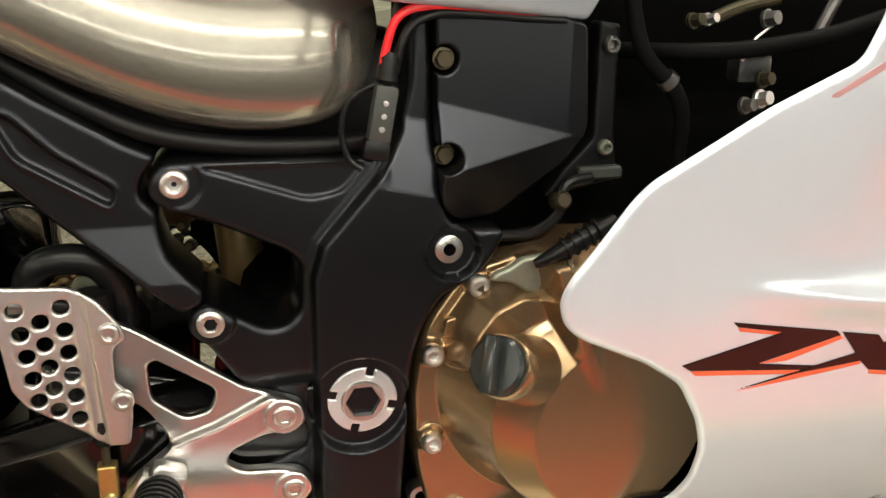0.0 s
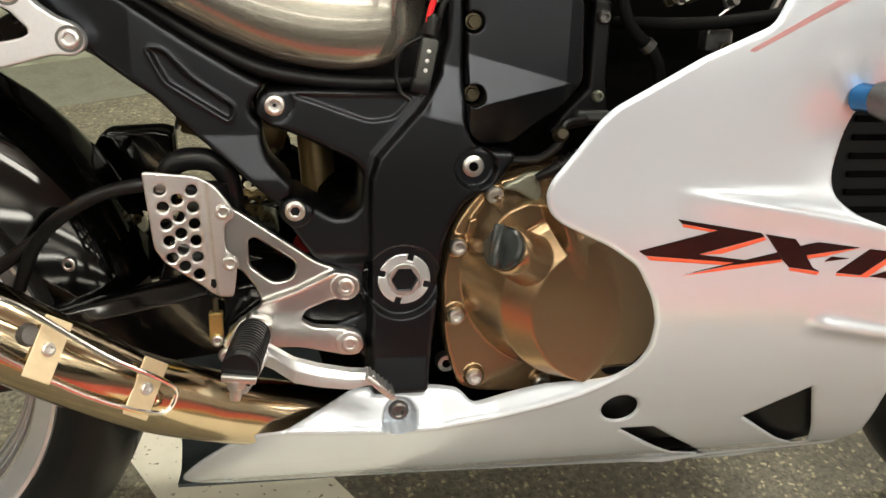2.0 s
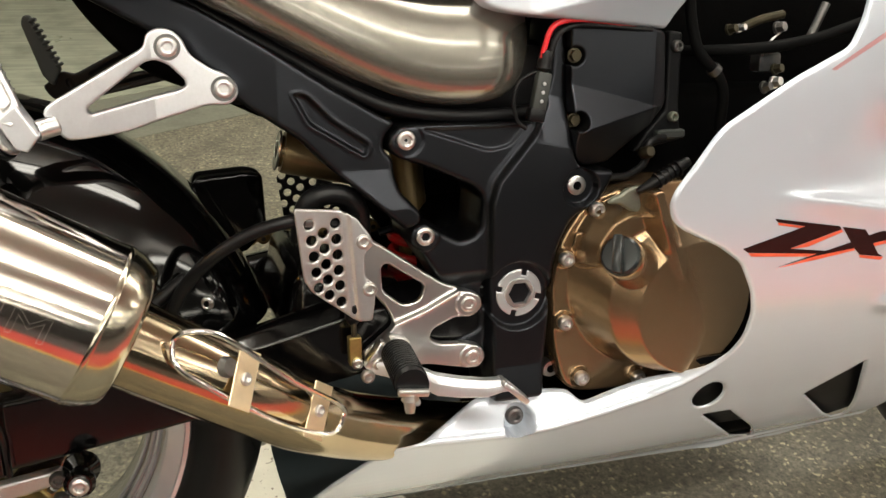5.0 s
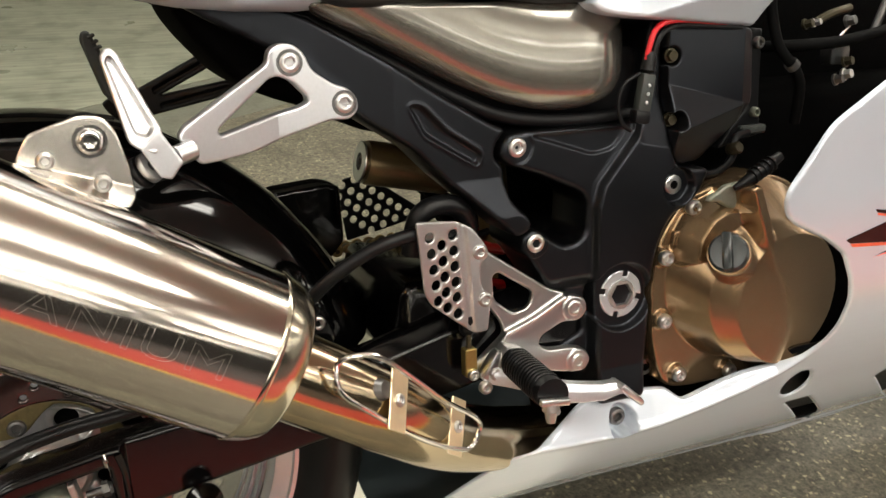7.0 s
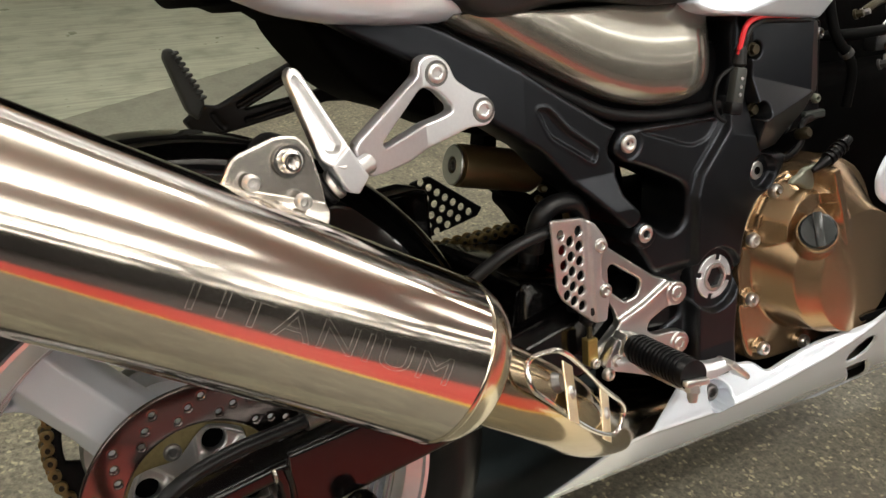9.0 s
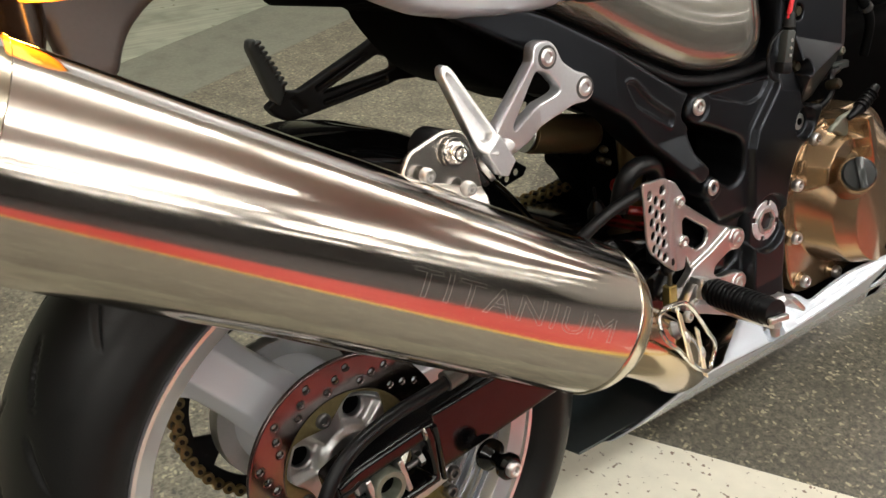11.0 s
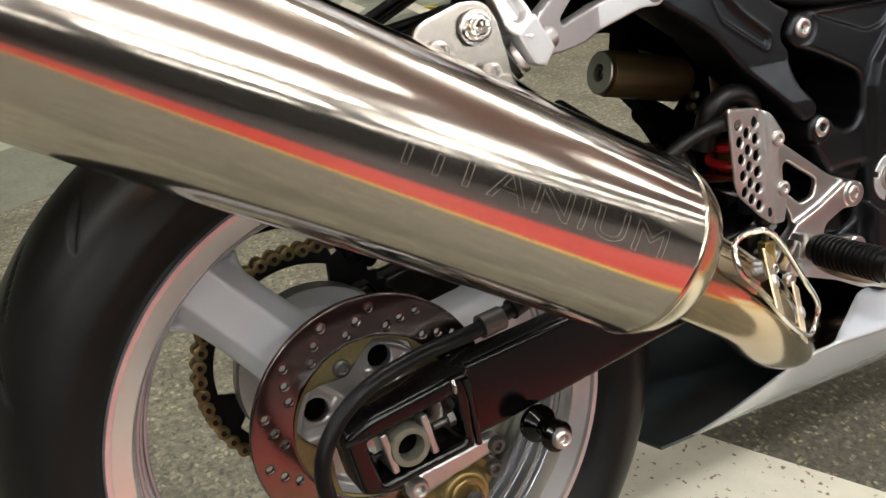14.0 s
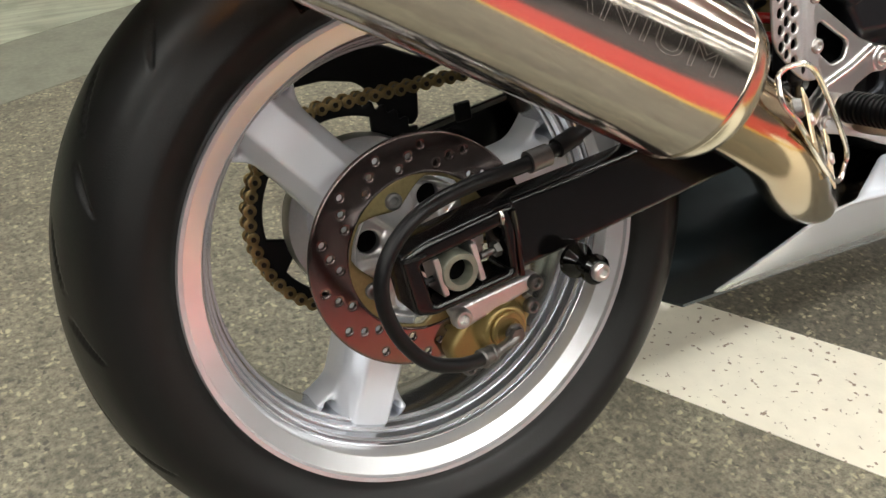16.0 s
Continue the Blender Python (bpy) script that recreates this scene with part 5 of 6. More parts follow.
part("fairing_lining", relief(poly_sdf([(0.775, 0.03), (0.775, -0.15), (0.98, -0.175), (1.03, -0.192), (1.10, -0.182), (1.125, -0.12), (1.080, -0.01), (1.07, 0.03)]), (0.77, -0.20, 1.15, 0.04), lambda x, z: soft_profile(z) + 0.016, lambda x, z: soft_profile(z) + 0.020, 0.002, 0.006), BLACK_PLASTIC, fairing, "black inner lining")
for k in range(6):
    part("radiator_fin", block((0.09, 0.004, 0.006), 0.001, 1, pose(1.05, -0.208, 0.19 + 0.018 * k)), SHADE_BLACK, fairing)
bolt(fairing, (0.578, -0.147, -0.033), 0.0105, 0.006, DARK_STEEL)


def on_fairing(lift):
    return lambda x, z: fairing_face(x, z) - lift


SHARDS = [
    ([(0.8042, 0.2012), (0.8865, 0.1866), (0.8908, 0.1826), (0.8303, 0.1666), (0.8774, 0.1598), (0.8684, 0.1573), (0.7800, 0.1666), (0.7725, 0.1714), (0.8434, 0.1899), (0.8086, 0.1970)], "d"),
    ([(0.8170, 0.1464), (0.9071, 0.1667), (0.9285, 0.1725), (0.9462, 0.1760), (0.9910, 0.1694), (0.9366, 0.1629), (0.9134, 0.1595), (0.8641, 0.1551)], "e"),
    ([(0.8913, 0.1853), (0.9222, 0.1797), (0.9300, 0.1713), (0.9372, 0.1625), (0.9469, 0.1501), (0.9555, 0.1459), (0.9224, 0.1513), (0.9134, 0.1595), (0.9054, 0.1689)], "f"),
    ([(0.9571, 0.1558), (0.9639, 0.1611), (0.9833, 0.1585)], "d"),
    ([(1.0013, 0.1678), (1.0290, 0.1640), (0.9991, 0.1405), (0.9720, 0.1440)], "d"),
    ([(1.0350, 0.1650), (1.0720, 0.1580), (1.0500, 0.1330), (1.0080, 0.1390), (1.0340, 0.1470)], "d"),
    ([(0.8087, 0.1966), (0.8435, 0.1897), (0.8367, 0.1885), (0.8107, 0.1936)], "r"),
    ([(0.8909, 0.1822), (0.8937, 0.1795), (0.8526, 0.1664), (0.8304, 0.1660)], "r"),
    ([(0.7801, 0.1662), (0.8684, 0.1573), (0.8597, 0.1548), (0.7851, 0.1618)], "r"),
    ([(0.8173, 0.1451), (0.8642, 0.1548), (0.9135, 0.1593), (0.9147, 0.1567), (0.8651, 0.1504)], "r"),
    ([(0.9368, 0.1625), (0.9911, 0.1690), (0.9579, 0.1613), (0.9399, 0.1590)], "r"),
    ([(0.9225, 0.1508), (0.9557, 0.1454), (0.9532, 0.1420), (0.9245, 0.1474)], "r"),
    ([(0.9722, 0.1433), (0.9992, 0.1401), (1.0292, 0.1633), (1.0309, 0.1579), (1.0070, 0.1378), (0.9740, 0.1406)], "r"),
]
LIFT = {"r": 0.0004, "d": 0.0007, "e": 0.0009, "f": 0.0011}
for pts, tone in SHARDS:
    p = np.array(pts)
    part("decal", relief(poly_sdf(pts), (p[:, 0].min() - 0.002, p[:, 1].min() - 0.002, p[:, 0].max() + 0.002, p[:, 1].max() + 0.002), on_fairing(LIFT[tone]), on_fairing(-0.001), 0.0002, 0.0007), DECAL_RED if tone == "r" else DECAL_DARK, fairing, "orange-red decal shadow" if tone == "r" else "dark angular decal")

STRIPE = material("faded_pink_stripe", (0.44, 0.24, 0.25), 0.3, coat=0.5)
part("pinstripe", relief(poly_sdf([(0.844, 0.347), (0.850, 0.346), (0.931, 0.390), (0.99, 0.424), (0.985, 0.428), (0.931, 0.397)]), (0.82, 0.335, 0.97, 0.44), on_fairing(0.0005), on_fairing(-0.001), 0.0002, 0.002), STRIPE, fairing, "faded pink pinstripe")
knob = part("crash_bobbin", lathe([(0, 0), (0.010, 0), (0.010, 0.018), (0.015, 0.021), (0.020, 0.040), (0.020, 0.062), (0.016, 0.074), (0, 0.077)], (0.966, -0.262, 0.308), (0.3, -0.95, 0.0), 40), DARK_STEEL, motorcycle, "grey crash bobbin on a blue collar")
part("collar", lathe([(0.0105, 0), (0.0132, 0.001), (0.0120, 0.010), (0.0132, 0.019), (0.0105, 0.02)], (0.966, -0.262, 0.308), (0.3, -0.95, 0.0), 40, closed=True), BLUE, knob, "blue anodised collar")
BELLY_INSIDE = material("dark_fairing_inside", (0.055, 0.072, 0.078), 0.30)
bm = bmesh.new()
section = [(-0.040, -0.172), (0.0, -0.178), (0.045, -0.170), (0.075, -0.149), (0.112, -0.115), (0.150, -0.07), (0.165, -0.045), (0.161, -0.045), (0.146, -0.07), (0.108, -0.112), (0.072, -0.145), (0.043, -0.166), (0.0, -0.174), (-0.040, -0.168)]
rows_b = [[bm.verts.new((x + (1.6 * (z + 0.115) ** 2 - 0.03 * y - 0.004) * (x < 0.4), y, z)) for y, z in section] for x in (0.338, 0.345, 0.6, 0.9, 1.12)]
for r0, r1 in zip(rows_b, rows_b[1:]):
    for k in range(len(section)):
        q = (k + 1) % len(section)
        bm.faces.new((r0[k], r0[q], r1[q], r1[k]))
bm.faces.new(rows_b[0]), bm.faces.new(rows_b[-1][::-1])
bmesh.ops.recalc_face_normals(bm, faces=bm.faces)
part("belly_pan", bm, BELLY_INSIDE, fairing, "dark blue-grey inside of the belly pan")

# ---- rider footrest, heel guard and brake pedal ----
rearset_out = poly_sdf(fillet([(0.404, 0.190), (0.424, 0.180), (0.497, 0.128), (0.516, 0.121), (0.537, 0.113), (0.540, 0.098), (0.527, 0.089), (0.510, 0.091), (0.484, 0.080), (0.480, 0.070), (0.492, 0.062), (0.520, 0.060), (0.537, 0.056), (0.544, 0.043), (0.536, 0.031), (0.518, 0.032), (0.480, 0.041), (0.452, 0.042), (0.412, 0.050), (0.408, 0.060), (0.443, 0.088), (0.438, 0.103), (0.424, 0.122), (0.404, 0.130)], 0.006))
rs_win = poly_sdf(fillet([(0.431, 0.152), (0.437, 0.155), (0.477, 0.128), (0.472, 0.112), (0.454, 0.108), (0.432, 0.126)], 0.006))
rs_ridge = line_sdf([(0.405, 0.052), (0.443, 0.090), (0.475, 0.101), (0.512, 0.119)])


def rearset_face(x, z):
    below = poly_sdf([(0.40, 0.045), (0.443, 0.090), (0.475, 0.101), (0.512, 0.119), (0.55, 0.12), (0.55, 0.0), (0.40, 0.0)])(x, z)
    y = -0.1435 - 0.005 * step(0.0015, -0.0015, below) - 0.0012 * np.exp(-(rs_ridge(x, z) / 0.0022) ** 2)
    for bx, bz in ((0.5235, 0.104), (0.528, 0.043)):
        y = y - 0.0014 * step(0.0145, 0.0135, np.hypot(x - bx, z - bz))
    return y


rearset = part("footrest_plate", relief(cut(rearset_out, rs_win), (0.40, 0.025, 0.55, 0.195), rearset_face, -0.138, 0.002, 0.0009), ALLOY, motorcycle, "polished aluminium rider footrest plate", 45)
for bx, bz in ((0.5235, 0.104), (0.528, 0.043)):
    bolt(rearset, (bx, -0.1497, bz), 0.0088, 0.0018, STEEL)
heel_out = poly_sdf(fillet([(0.341, 0.224), (0.388, 0.217), (0.404, 0.208), (0.417, 0.190), (0.421, 0.180), (0.411, 0.172), (0.411, 0.148), (0.421, 0.136), (0.420, 0.120), (0.417, 0.100), (0.401, 0.101), (0.356, 0.138), (0.348, 0.152)], 0.004))
heel_holes = []
for k in range(5):
    heel_holes.append(disc_sdf(0.3555 + 0.0019 * k, 0.2065 - 0.0162 * k, 0.0052))
    heel_holes.append(disc_sdf(0.3695 + 0.0011 * k, 0.1965 - 0.0160 * k, 0.0052))
    heel_holes.append(disc_sdf(0.3825 + 0.0007 * k, 0.2045 - 0.0160 * k, 0.0052))
heel_holes.append(disc_sdf(0.386, 0.1235, 0.0052))


def heel_face(x, z):
    fold = x - 0.3905 + 0.06 * (z - 0.169)
    return -0.158 - 0.25 * np.clip(0.388 - x, 0, 0.05) + 0.0022 * step(0.010, 0.006, fold) - 0.0010 * np.exp(-((fold - 0.001) / 0.002) ** 2)


heel = part("heel_guard", relief(cut(heel_out, *heel_holes), (0.335, 0.095, 0.425, 0.23), heel_face, lambda x, z: heel_face(x, z) + 0.003, 0.0008, 0.0011), ALLOY_SATIN, motorcycle, "drilled aluminium heel guard", 40)
bolt(heel, (0.410, -0.158, 0.1838), 0.0076, 0.003, STEEL)
bolt(heel, (0.415, -0.158, 0.1340), 0.0076, 0.003, STEEL)
footrest = part("rider_footrest", tube([(0.4355, -0.178, 0.0720), (0.4305, -0.225, 0.0735), (0.4255, -0.273, 0.0750)], [0.0135, 0.0142, 0.0155], 24, 6), HOSE, motorcycle, "black ribbed rubber footrest with a bright end")
for k in range(13):
    t = k / 9.6
    part("rubber_rib", lathe([(0.0130, -0.0020), (0.0163, -0.0014), (0.0163, 0.0014), (0.0130, 0.0020)], (0.4345 - 0.0060 * t, -0.187 - 0.058 * t, 0.0722 + 0.0018 * t), (-0.10, -0.99, 0.03), 28, closed=True), HOSE, footrest)
part("footrest_blade", tube([(0.441, -0.160, 0.060), (0.437, -0.195, 0.056), (0.430, -0.240, 0.058), (0.4255, -0.274, 0.062)], [0.013, 0.0125, 0.0105, 0.0085], 16, 6, flat=0.55), ALLOY, footrest, "bright cast blade under the rubber")
part("end_plate", block((0.029, 0.007, 0.0065), 0.0015, 2, pose(0.4250, -0.277, 0.0700, 0, 6, -4)), STEEL, footrest, "bright end plate")
part("feeler", lathe([(0, 0), (0.0080, 0), (0.0080, 0.0065), (0.0055, 0.008), (0.0050, 0.014), (0.0040, 0.0175), (0, 0.0185)], (0.4225, -0.274, 0.0675), (-0.05, -0.12, -0.99), 20, hexes=(1, 2)), STEEL, footrest)
part("footrest_clevis", block((0.026, 0.024, 0.026), 0.005, 2, pose(0.438, -0.163, 0.070, 0, 20, 0)), ALLOY, footrest)


def cast_bar(path, heights, half):
    """A bar with a flat front face and a sloped upper face, along points with a height at each."""
    bm, rings = bmesh.new(), []
    for (x, y, z), h in zip(path, heights):
        rings.append([bm.verts.new((x, y + dy * half, z + dz * h)) for dy, dz in ((-1, -0.46), (-1, 0.12), (-0.45, 0.5), (0.8, 0.5), (1, 0.4), (1, -0.4), (0.8, -0.5), (-0.85, -0.5))])
    for a, b in zip(rings, rings[1:]):
        for k in range(8):
            q = (k + 1) % 8
            bm.faces.new((a[k], a[q], b[q], b[k]))
    bm.faces.new(rings[0]), bm.faces.new(rings[-1][::-1])
    bmesh.ops.recalc_face_normals(bm, faces=bm.faces)
    bmesh.ops.bevel(bm, geom=bm.edges[:], offset=0.0008, segments=1, affect="EDGES")
    return bm


pedal = part("brake_pedal", cast_bar([(0.412, -0.160, 0.056), (0.430, -0.170, 0.053), (0.452, -0.182, 0.0475), (0.472, -0.194, 0.0385), (0.495, -0.199, 0.0345), (0.523, -0.200, 0.0300), (0.539, -0.203, 0.0325), (0.547, -0.206, 0.0320)], [0.018, 0.019, 0.020, 0.0215, 0.0195, 0.0170, 0.0120, 0.0080], 0.0085), CAST_ALLOY, motorcycle, "cast aluminium rear brake pedal", 20)
toe_pad = part("toe_pad", block((0.036, 0.024, 0.006), 0.0015, 2, pose(0.5515, -0.206, 0.0255, 0, 43, 0)), ALLOY_SATIN, pedal, "ribbed toe pad")
for k in range(6):
    part("toe_rib", block((0.0020, 0.024, 0.0014), 0.0005, 1, pose(0.5435 + 0.0040 * k, -0.206, 0.0375 - 0.0037 * k, 0, 43, 0)), ALLOY_SATIN, toe_pad)
part("pushrod", tube([(0.399, -0.150, 0.115), (0.399, -0.150, 0.075)], 0.0030, 12, 4), OLD_BRASS, pedal)
part("rod_boot", lathe([(0, 0), (0.0095, 0), (0.0100, 0.006), (0.0080, 0.012), (0.0085, 0.016), (0.0050, 0.022), (0, 0.022)], (0.399, -0.147, 0.118), (0, 0, -1), 20), HOSE, pedal)
part("pushrod_fork", block((0.013, 0.012, 0.030), 0.001, 1, pose(0.399, -0.150, 0.068)), BRASS, pedal, "brass clevis")
bolt(pedal, (0.400, -0.157, 0.056), 0.006, 0.004, STEEL)
bolt(pedal, (0.408, -0.168, 0.045), 0.007, 0.005, STEEL)
part("pivot_lug", block((0.020, 0.016, 0.034), 0.004, 2, pose(0.422, -0.160, 0.062, 0, 35, 0)), ALLOY, pedal)
bolt(pedal, (0.419, -0.168, 0.057), 0.0065, 0.004, STEEL)
bolt(pedal, (0.429, -0.168, 0.069), 0.0050, 0.004, STEEL)
part("master_cylinder", tube([(0.400, -0.132, 0.205), (0.400, -0.132, 0.110)], 0.013, 18, 4), BLACK_PLASTIC, motorcycle, "black rear brake master cylinder")
part("fluid_hose", tube([(0.395, -0.142, 0.199), (0.360, -0.153, 0.2085), (0.332, -0.158, 0.2090), (0.298, -0.154, 0.1985), (0.262, -0.145, 0.175), (0.236, -0.132, 0.145), (0.215, -0.115, 0.10)], 0.0066, 16), HOSE, motorcycle, "black rubber hose with a crimped end")
part("hose_end", lathe([(0.0070, 0), (0.0082, 0.001), (0.0082, 0.018), (0.0070, 0.019)], (0.350, -0.1555, 0.2090), (0.97, 0.2, -0.06), 20), DARK_STEEL, motorcycle, "dull metal hose end")

# ---- grey side cover, tail, seat and tank ----
cover_out = poly_sdf(smooth_loop([(0.262, 0.421), (0.32, 0.389), (0.371, 0.361), (0.412, 0.340), (0.46, 0.321), (0.51, 0.312), (0.558, 0.316), (0.586, 0.333), (0.601, 0.361), (0.601, 0.392), (0.588, 0.411), (0.55, 0.419), (0.475, 0.420), (0.375, 0.420), (0.30, 0.424)], 4))


COVER_S = np.linspace(0, 0.13, 66)
COVER_Y = np.concatenate([[0], np.cumsum(np.interp(COVER_S[:-1] + 0.001, [0, 0.012, 0.028, 0.055, 0.078, 0.095, 0.115, 0.13], [-1.3, -0.50, -0.04, 0.11, 0.21, 0.40, 0.9, 1.6]) * 0.002)])


def cover_face(x, z):
    low = sum(np.interp(x + o, [0.26, 0.32, 0.371, 0.412, 0.46, 0.51, 0.56, 0.66], [0.425, 0.389, 0.362, 0.340, 0.321, 0.312, 0.314, 0.325]) for o in np.linspace(-0.03, 0.03, 9)) / 9
    s = z - low
    end = np.clip((x - 0.530) / 0.077, 0, 1)
    return -0.138 + np.interp(s, COVER_S, COVER_Y) + 0.045 * end ** 2.5


side_cover = part("side_cover", relief(cover_out, (0.24, 0.30, 0.62, 0.46), cover_face, -0.03, 0.004, 0.002), GREY_PAINT, motorcycle, "glossy metallic grey side cover under the seat", 60)
seam = part("seam_strip", tube([(0.25, -0.098, 0.420), (0.31, -0.108, 0.386), (0.36, -0.117, 0.357), (0.40, -0.125, 0.333), (0.445, -0.130, 0.312), (0.50, -0.132, 0.302), (0.56, -0.132, 0.300), (0.60, -0.130, 0.303)], 0.007, 12, 8), BLACK_PLASTIC, motorcycle, "black rubber seam below the side cover")
under = part("tank_underside", block((0.36, 0.22, 0.09), 0.02, 2, pose(0.46, 0, 0.345, 0, 6, 0)), BLACK_PLASTIC, motorcycle, "black plastic under the seat")
cowl_out = poly_sdf(fillet([(-0.25, 0.60), (-0.12, 0.535), (0.0, 0.486), (0.06, 0.453), (0.10, 0.435), (0.15, 0.424), (0.20, 0.419), (0.255, 0.417), (0.286, 0.420), (0.265, 0.432), (0.25, 0.44), (0.28, 0.48), (0.30, 0.55), (0.1, 0.66), (-0.2, 0.70)], 0.006))


def cowl_face(x, z):
    low = np.interp(x, [-0.25, -0.12, 0, 0.06, 0.1, 0.15, 0.2, 0.286], [0.6, 0.535, 0.486, 0.453, 0.435, 0.424, 0.419, 0.420])
    t = np.clip((z - low) / 0.06, 0, 1)
    return -0.128 - 0.035 * np.sqrt(np.clip(1 - (1 - t) ** 2, 0, 1)) + 0.25 * np.clip(z - 0.5, 0, 1) + 0.10 * np.clip(0.05 - x, 0, 1)


tail = part("tail_cowl", relief(cowl_out, (-0.26, 0.41, 0.31, 0.70), cowl_face, lambda x, z: cowl_face(x, z) + 0.004, 0.003, 0.004), WHITE_PAINT, motorcycle, "pearl white tail cowl", 55)
part("tail_cowl", relief(cowl_out, (-0.26, 0.41, 0.31, 0.70), lambda x, z: -cowl_face(x, z) - 0.004, lambda x, z: -cowl_face(x, z), 0.003, 0.006), WHITE_PAINT, motorcycle, "pearl white tail cowl on the far side").matrix_local = pose(0, 0, 0.07)
undertail = part("undertail", relief(poly_sdf(fillet([(-0.27, 0.575), (-0.05, 0.492), (0.05, 0.461), (0.062, 0.446), (0.095, 0.446), (0.110, 0.438), (0.135, 0.441), (0.165, 0.420), (0.30, 0.44), (0.28, 0.52), (-0.2, 0.64)], 0.006)), (-0.28, 0.40, 0.31, 0.65), -0.075, 0.075, 0.008, 0.005), SHADE_BLACK, motorcycle, "black plastic undertail")
part("inner_fender", relief(poly_sdf(fillet([(0.145, 0.47), (0.154, 0.4227), (0.171, 0.397), (0.2037, 0.359), (0.235, 0.339), (0.281, 0.323), (0.33, 0.298), (0.37, 0.29), (0.36, 0.34), (0.28, 0.43), (0.20, 0.46)], 0.012)), (0.11, 0.28, 0.37, 0.48), -0.065, 0.075, 0.015, 0.004), SHADE_BLACK, motorcycle, "black inner rear fender")
seat_out = poly_sdf(fillet([(0.20, 0.58), (0.245, 0.45), (0.273, 0.424), (0.291, 0.418), (0.317, 0.416), (0.353, 0.425), (0.402, 0.427), (0.448, 0.421), (0.492, 0.416), (0.551, 0.416), (0.594, 0.422), (0.609, 0.432), (0.612, 0.445), (0.61, 0.58)], 0.008))
seat = part("seat", relief(seat_out, (0.19, 0.405, 0.62, 0.585), lambda x, z: -0.150 - 0.02 * np.sqrt(np.clip((z - 0.41) / 0.06, 0, 1)) + 0.6 * np.clip(z - 0.49, 0, 1), 0.13, 0.010, 0.0025), SEAT, motorcycle, "black vinyl rider seat with stitched seams")
for path in ([(0.492, -0.150, 0.419), (0.490, -0.158, 0.430), (0.482, -0.163, 0.455), (0.476, -0.162, 0.485)], [(0.312, -0.152, 0.428), (0.304, -0.158, 0.438), (0.290, -0.163, 0.458)]):
    part("seam", tube(path, 0.0022, 8, 6), SEAT, seat)
part("piping", tube([(0.492, -0.157, 0.427), (0.53, -0.158, 0.428), (0.57, -0.158, 0.429), (0.602, -0.156, 0.433)], 0.0018, 8, 6), SEAT, seat, "thin raised piping")
tank_out = poly_sdf(fillet([(0.530, 0.417), (0.538, 0.408), (0.554, 0.403), (0.586, 0.399), (0.748, 0.384), (0.752, 0.400), (0.775, 0.44), (0.81, 0.55), (0.66, 0.55), (0.584, 0.441), (0.567, 0.426)], 0.005))


def tank_face(x, z):
    crease = 0.401 + 0.22 * (x - 0.583)
    return -0.184 + 0.75 * np.clip(crease - z, 0, 1) + 0.20 * np.clip(z - crease, 0, 1) + 0.35 * np.clip(0.575 - x, 0, 1)


tank = part("fuel_tank", relief(tank_out, (0.52, 0.375, 0.82, 0.555), tank_face, -0.05, 0.003, 0.002), WHITE_PAINT, motorcycle, "pearl white lower edge of the fuel tank", 55)

# ---- charger lead ----
part("charger_lead", tube([(0.72, -0.145, 0.388), (0.66, -0.158, 0.394), (0.625, -0.166, 0.395), (0.606, -0.166, 0.388), (0.598, -0.165, 0.368), (0.596, -0.164, 0.352)], 0.0029, 10), RED_WIRE, motorcycle, "red charger lead")
part("charger_lead", tube([(0.73, -0.145, 0.384), (0.66, -0.153, 0.389), (0.63, -0.160, 0.389), (0.612, -0.162, 0.378), (0.604, -0.162, 0.352)], 0.0032, 10), HOSE, motorcycle, "black charger lead")
plug = part("charger_plug", block((0.016, 0.012, 0.040), 0.003, 2, pose(0.5955, -0.163, 0.325, 0, 10, 0)), PLUG, motorcycle, "grey charger connector")
part("plug_boot", lathe([(0.004, 0), (0.008, 0.004), (0.0072, 0.008), (0.0076, 0.011), (0.0066, 0.014), (0.007, 0.018), (0.005, 0.022)], (0.598, -0.163, 0.344), (0.15, 0, 1), 16), HOSE, plug)
part("plug_cap", block((0.018, 0.014, 0.014), 0.003, 2, pose(0.5905, -0.163, 0.302, 0, 10, 0)), HOSE, plug)
for k in range(3):
    part("contact_dot", lathe([(0, 0), (0.0021, 0), (0.0018, 0.0008), (0, 0.001)], (0.5940 + 0.0014 * k, -0.1695, 0.316 + 0.0085 * k), (0, -1, 0), 12), ALLOY_SATIN, plug)
part("cap_strap", tube([(0.592, -0.160, 0.345), (0.575, -0.158, 0.335), (0.569, -0.157, 0.315), (0.573, -0.158, 0.296), (0.582, -0.161, 0.288)], 0.0022, 8), HOSE, plug)

# ---- shock absorber, reservoir, hugger and the dark middle ----
reservoir = part("shock_reservoir", lathe([(0, 0.0), (0.009, 0.0), (0.0095, -0.004), (0.018, -0.004), (0.0185, 0.0), (0.0245, 0.0), (0.0255, 0.003), (0.0255, 0.10), (0.023, 0.104), (0.018, 0.112), (0, 0.112)], (0.362, 0.040, 0.249), (0.97, -0.03, -0.22), 48), BRONZE, motorcycle, "bronze shock absorber reservoir with a pale end cap")
part("reservoir_cap", lathe([(0.010, -0.0042), (0.0228, -0.0042), (0.0238, -0.0055), (0.0228, -0.0068), (0.010, -0.0068)], (0.362, 0.040, 0.249), (0.97, -0.03, -0.22), 40, closed=True), ALLOY_SATIN, reservoir, "pale end cap")
bolt(reservoir, (0.362, 0.040, 0.2492), 0.0085, 0.006, DARK_STEEL, (-0.97, 0.03, 0.22))
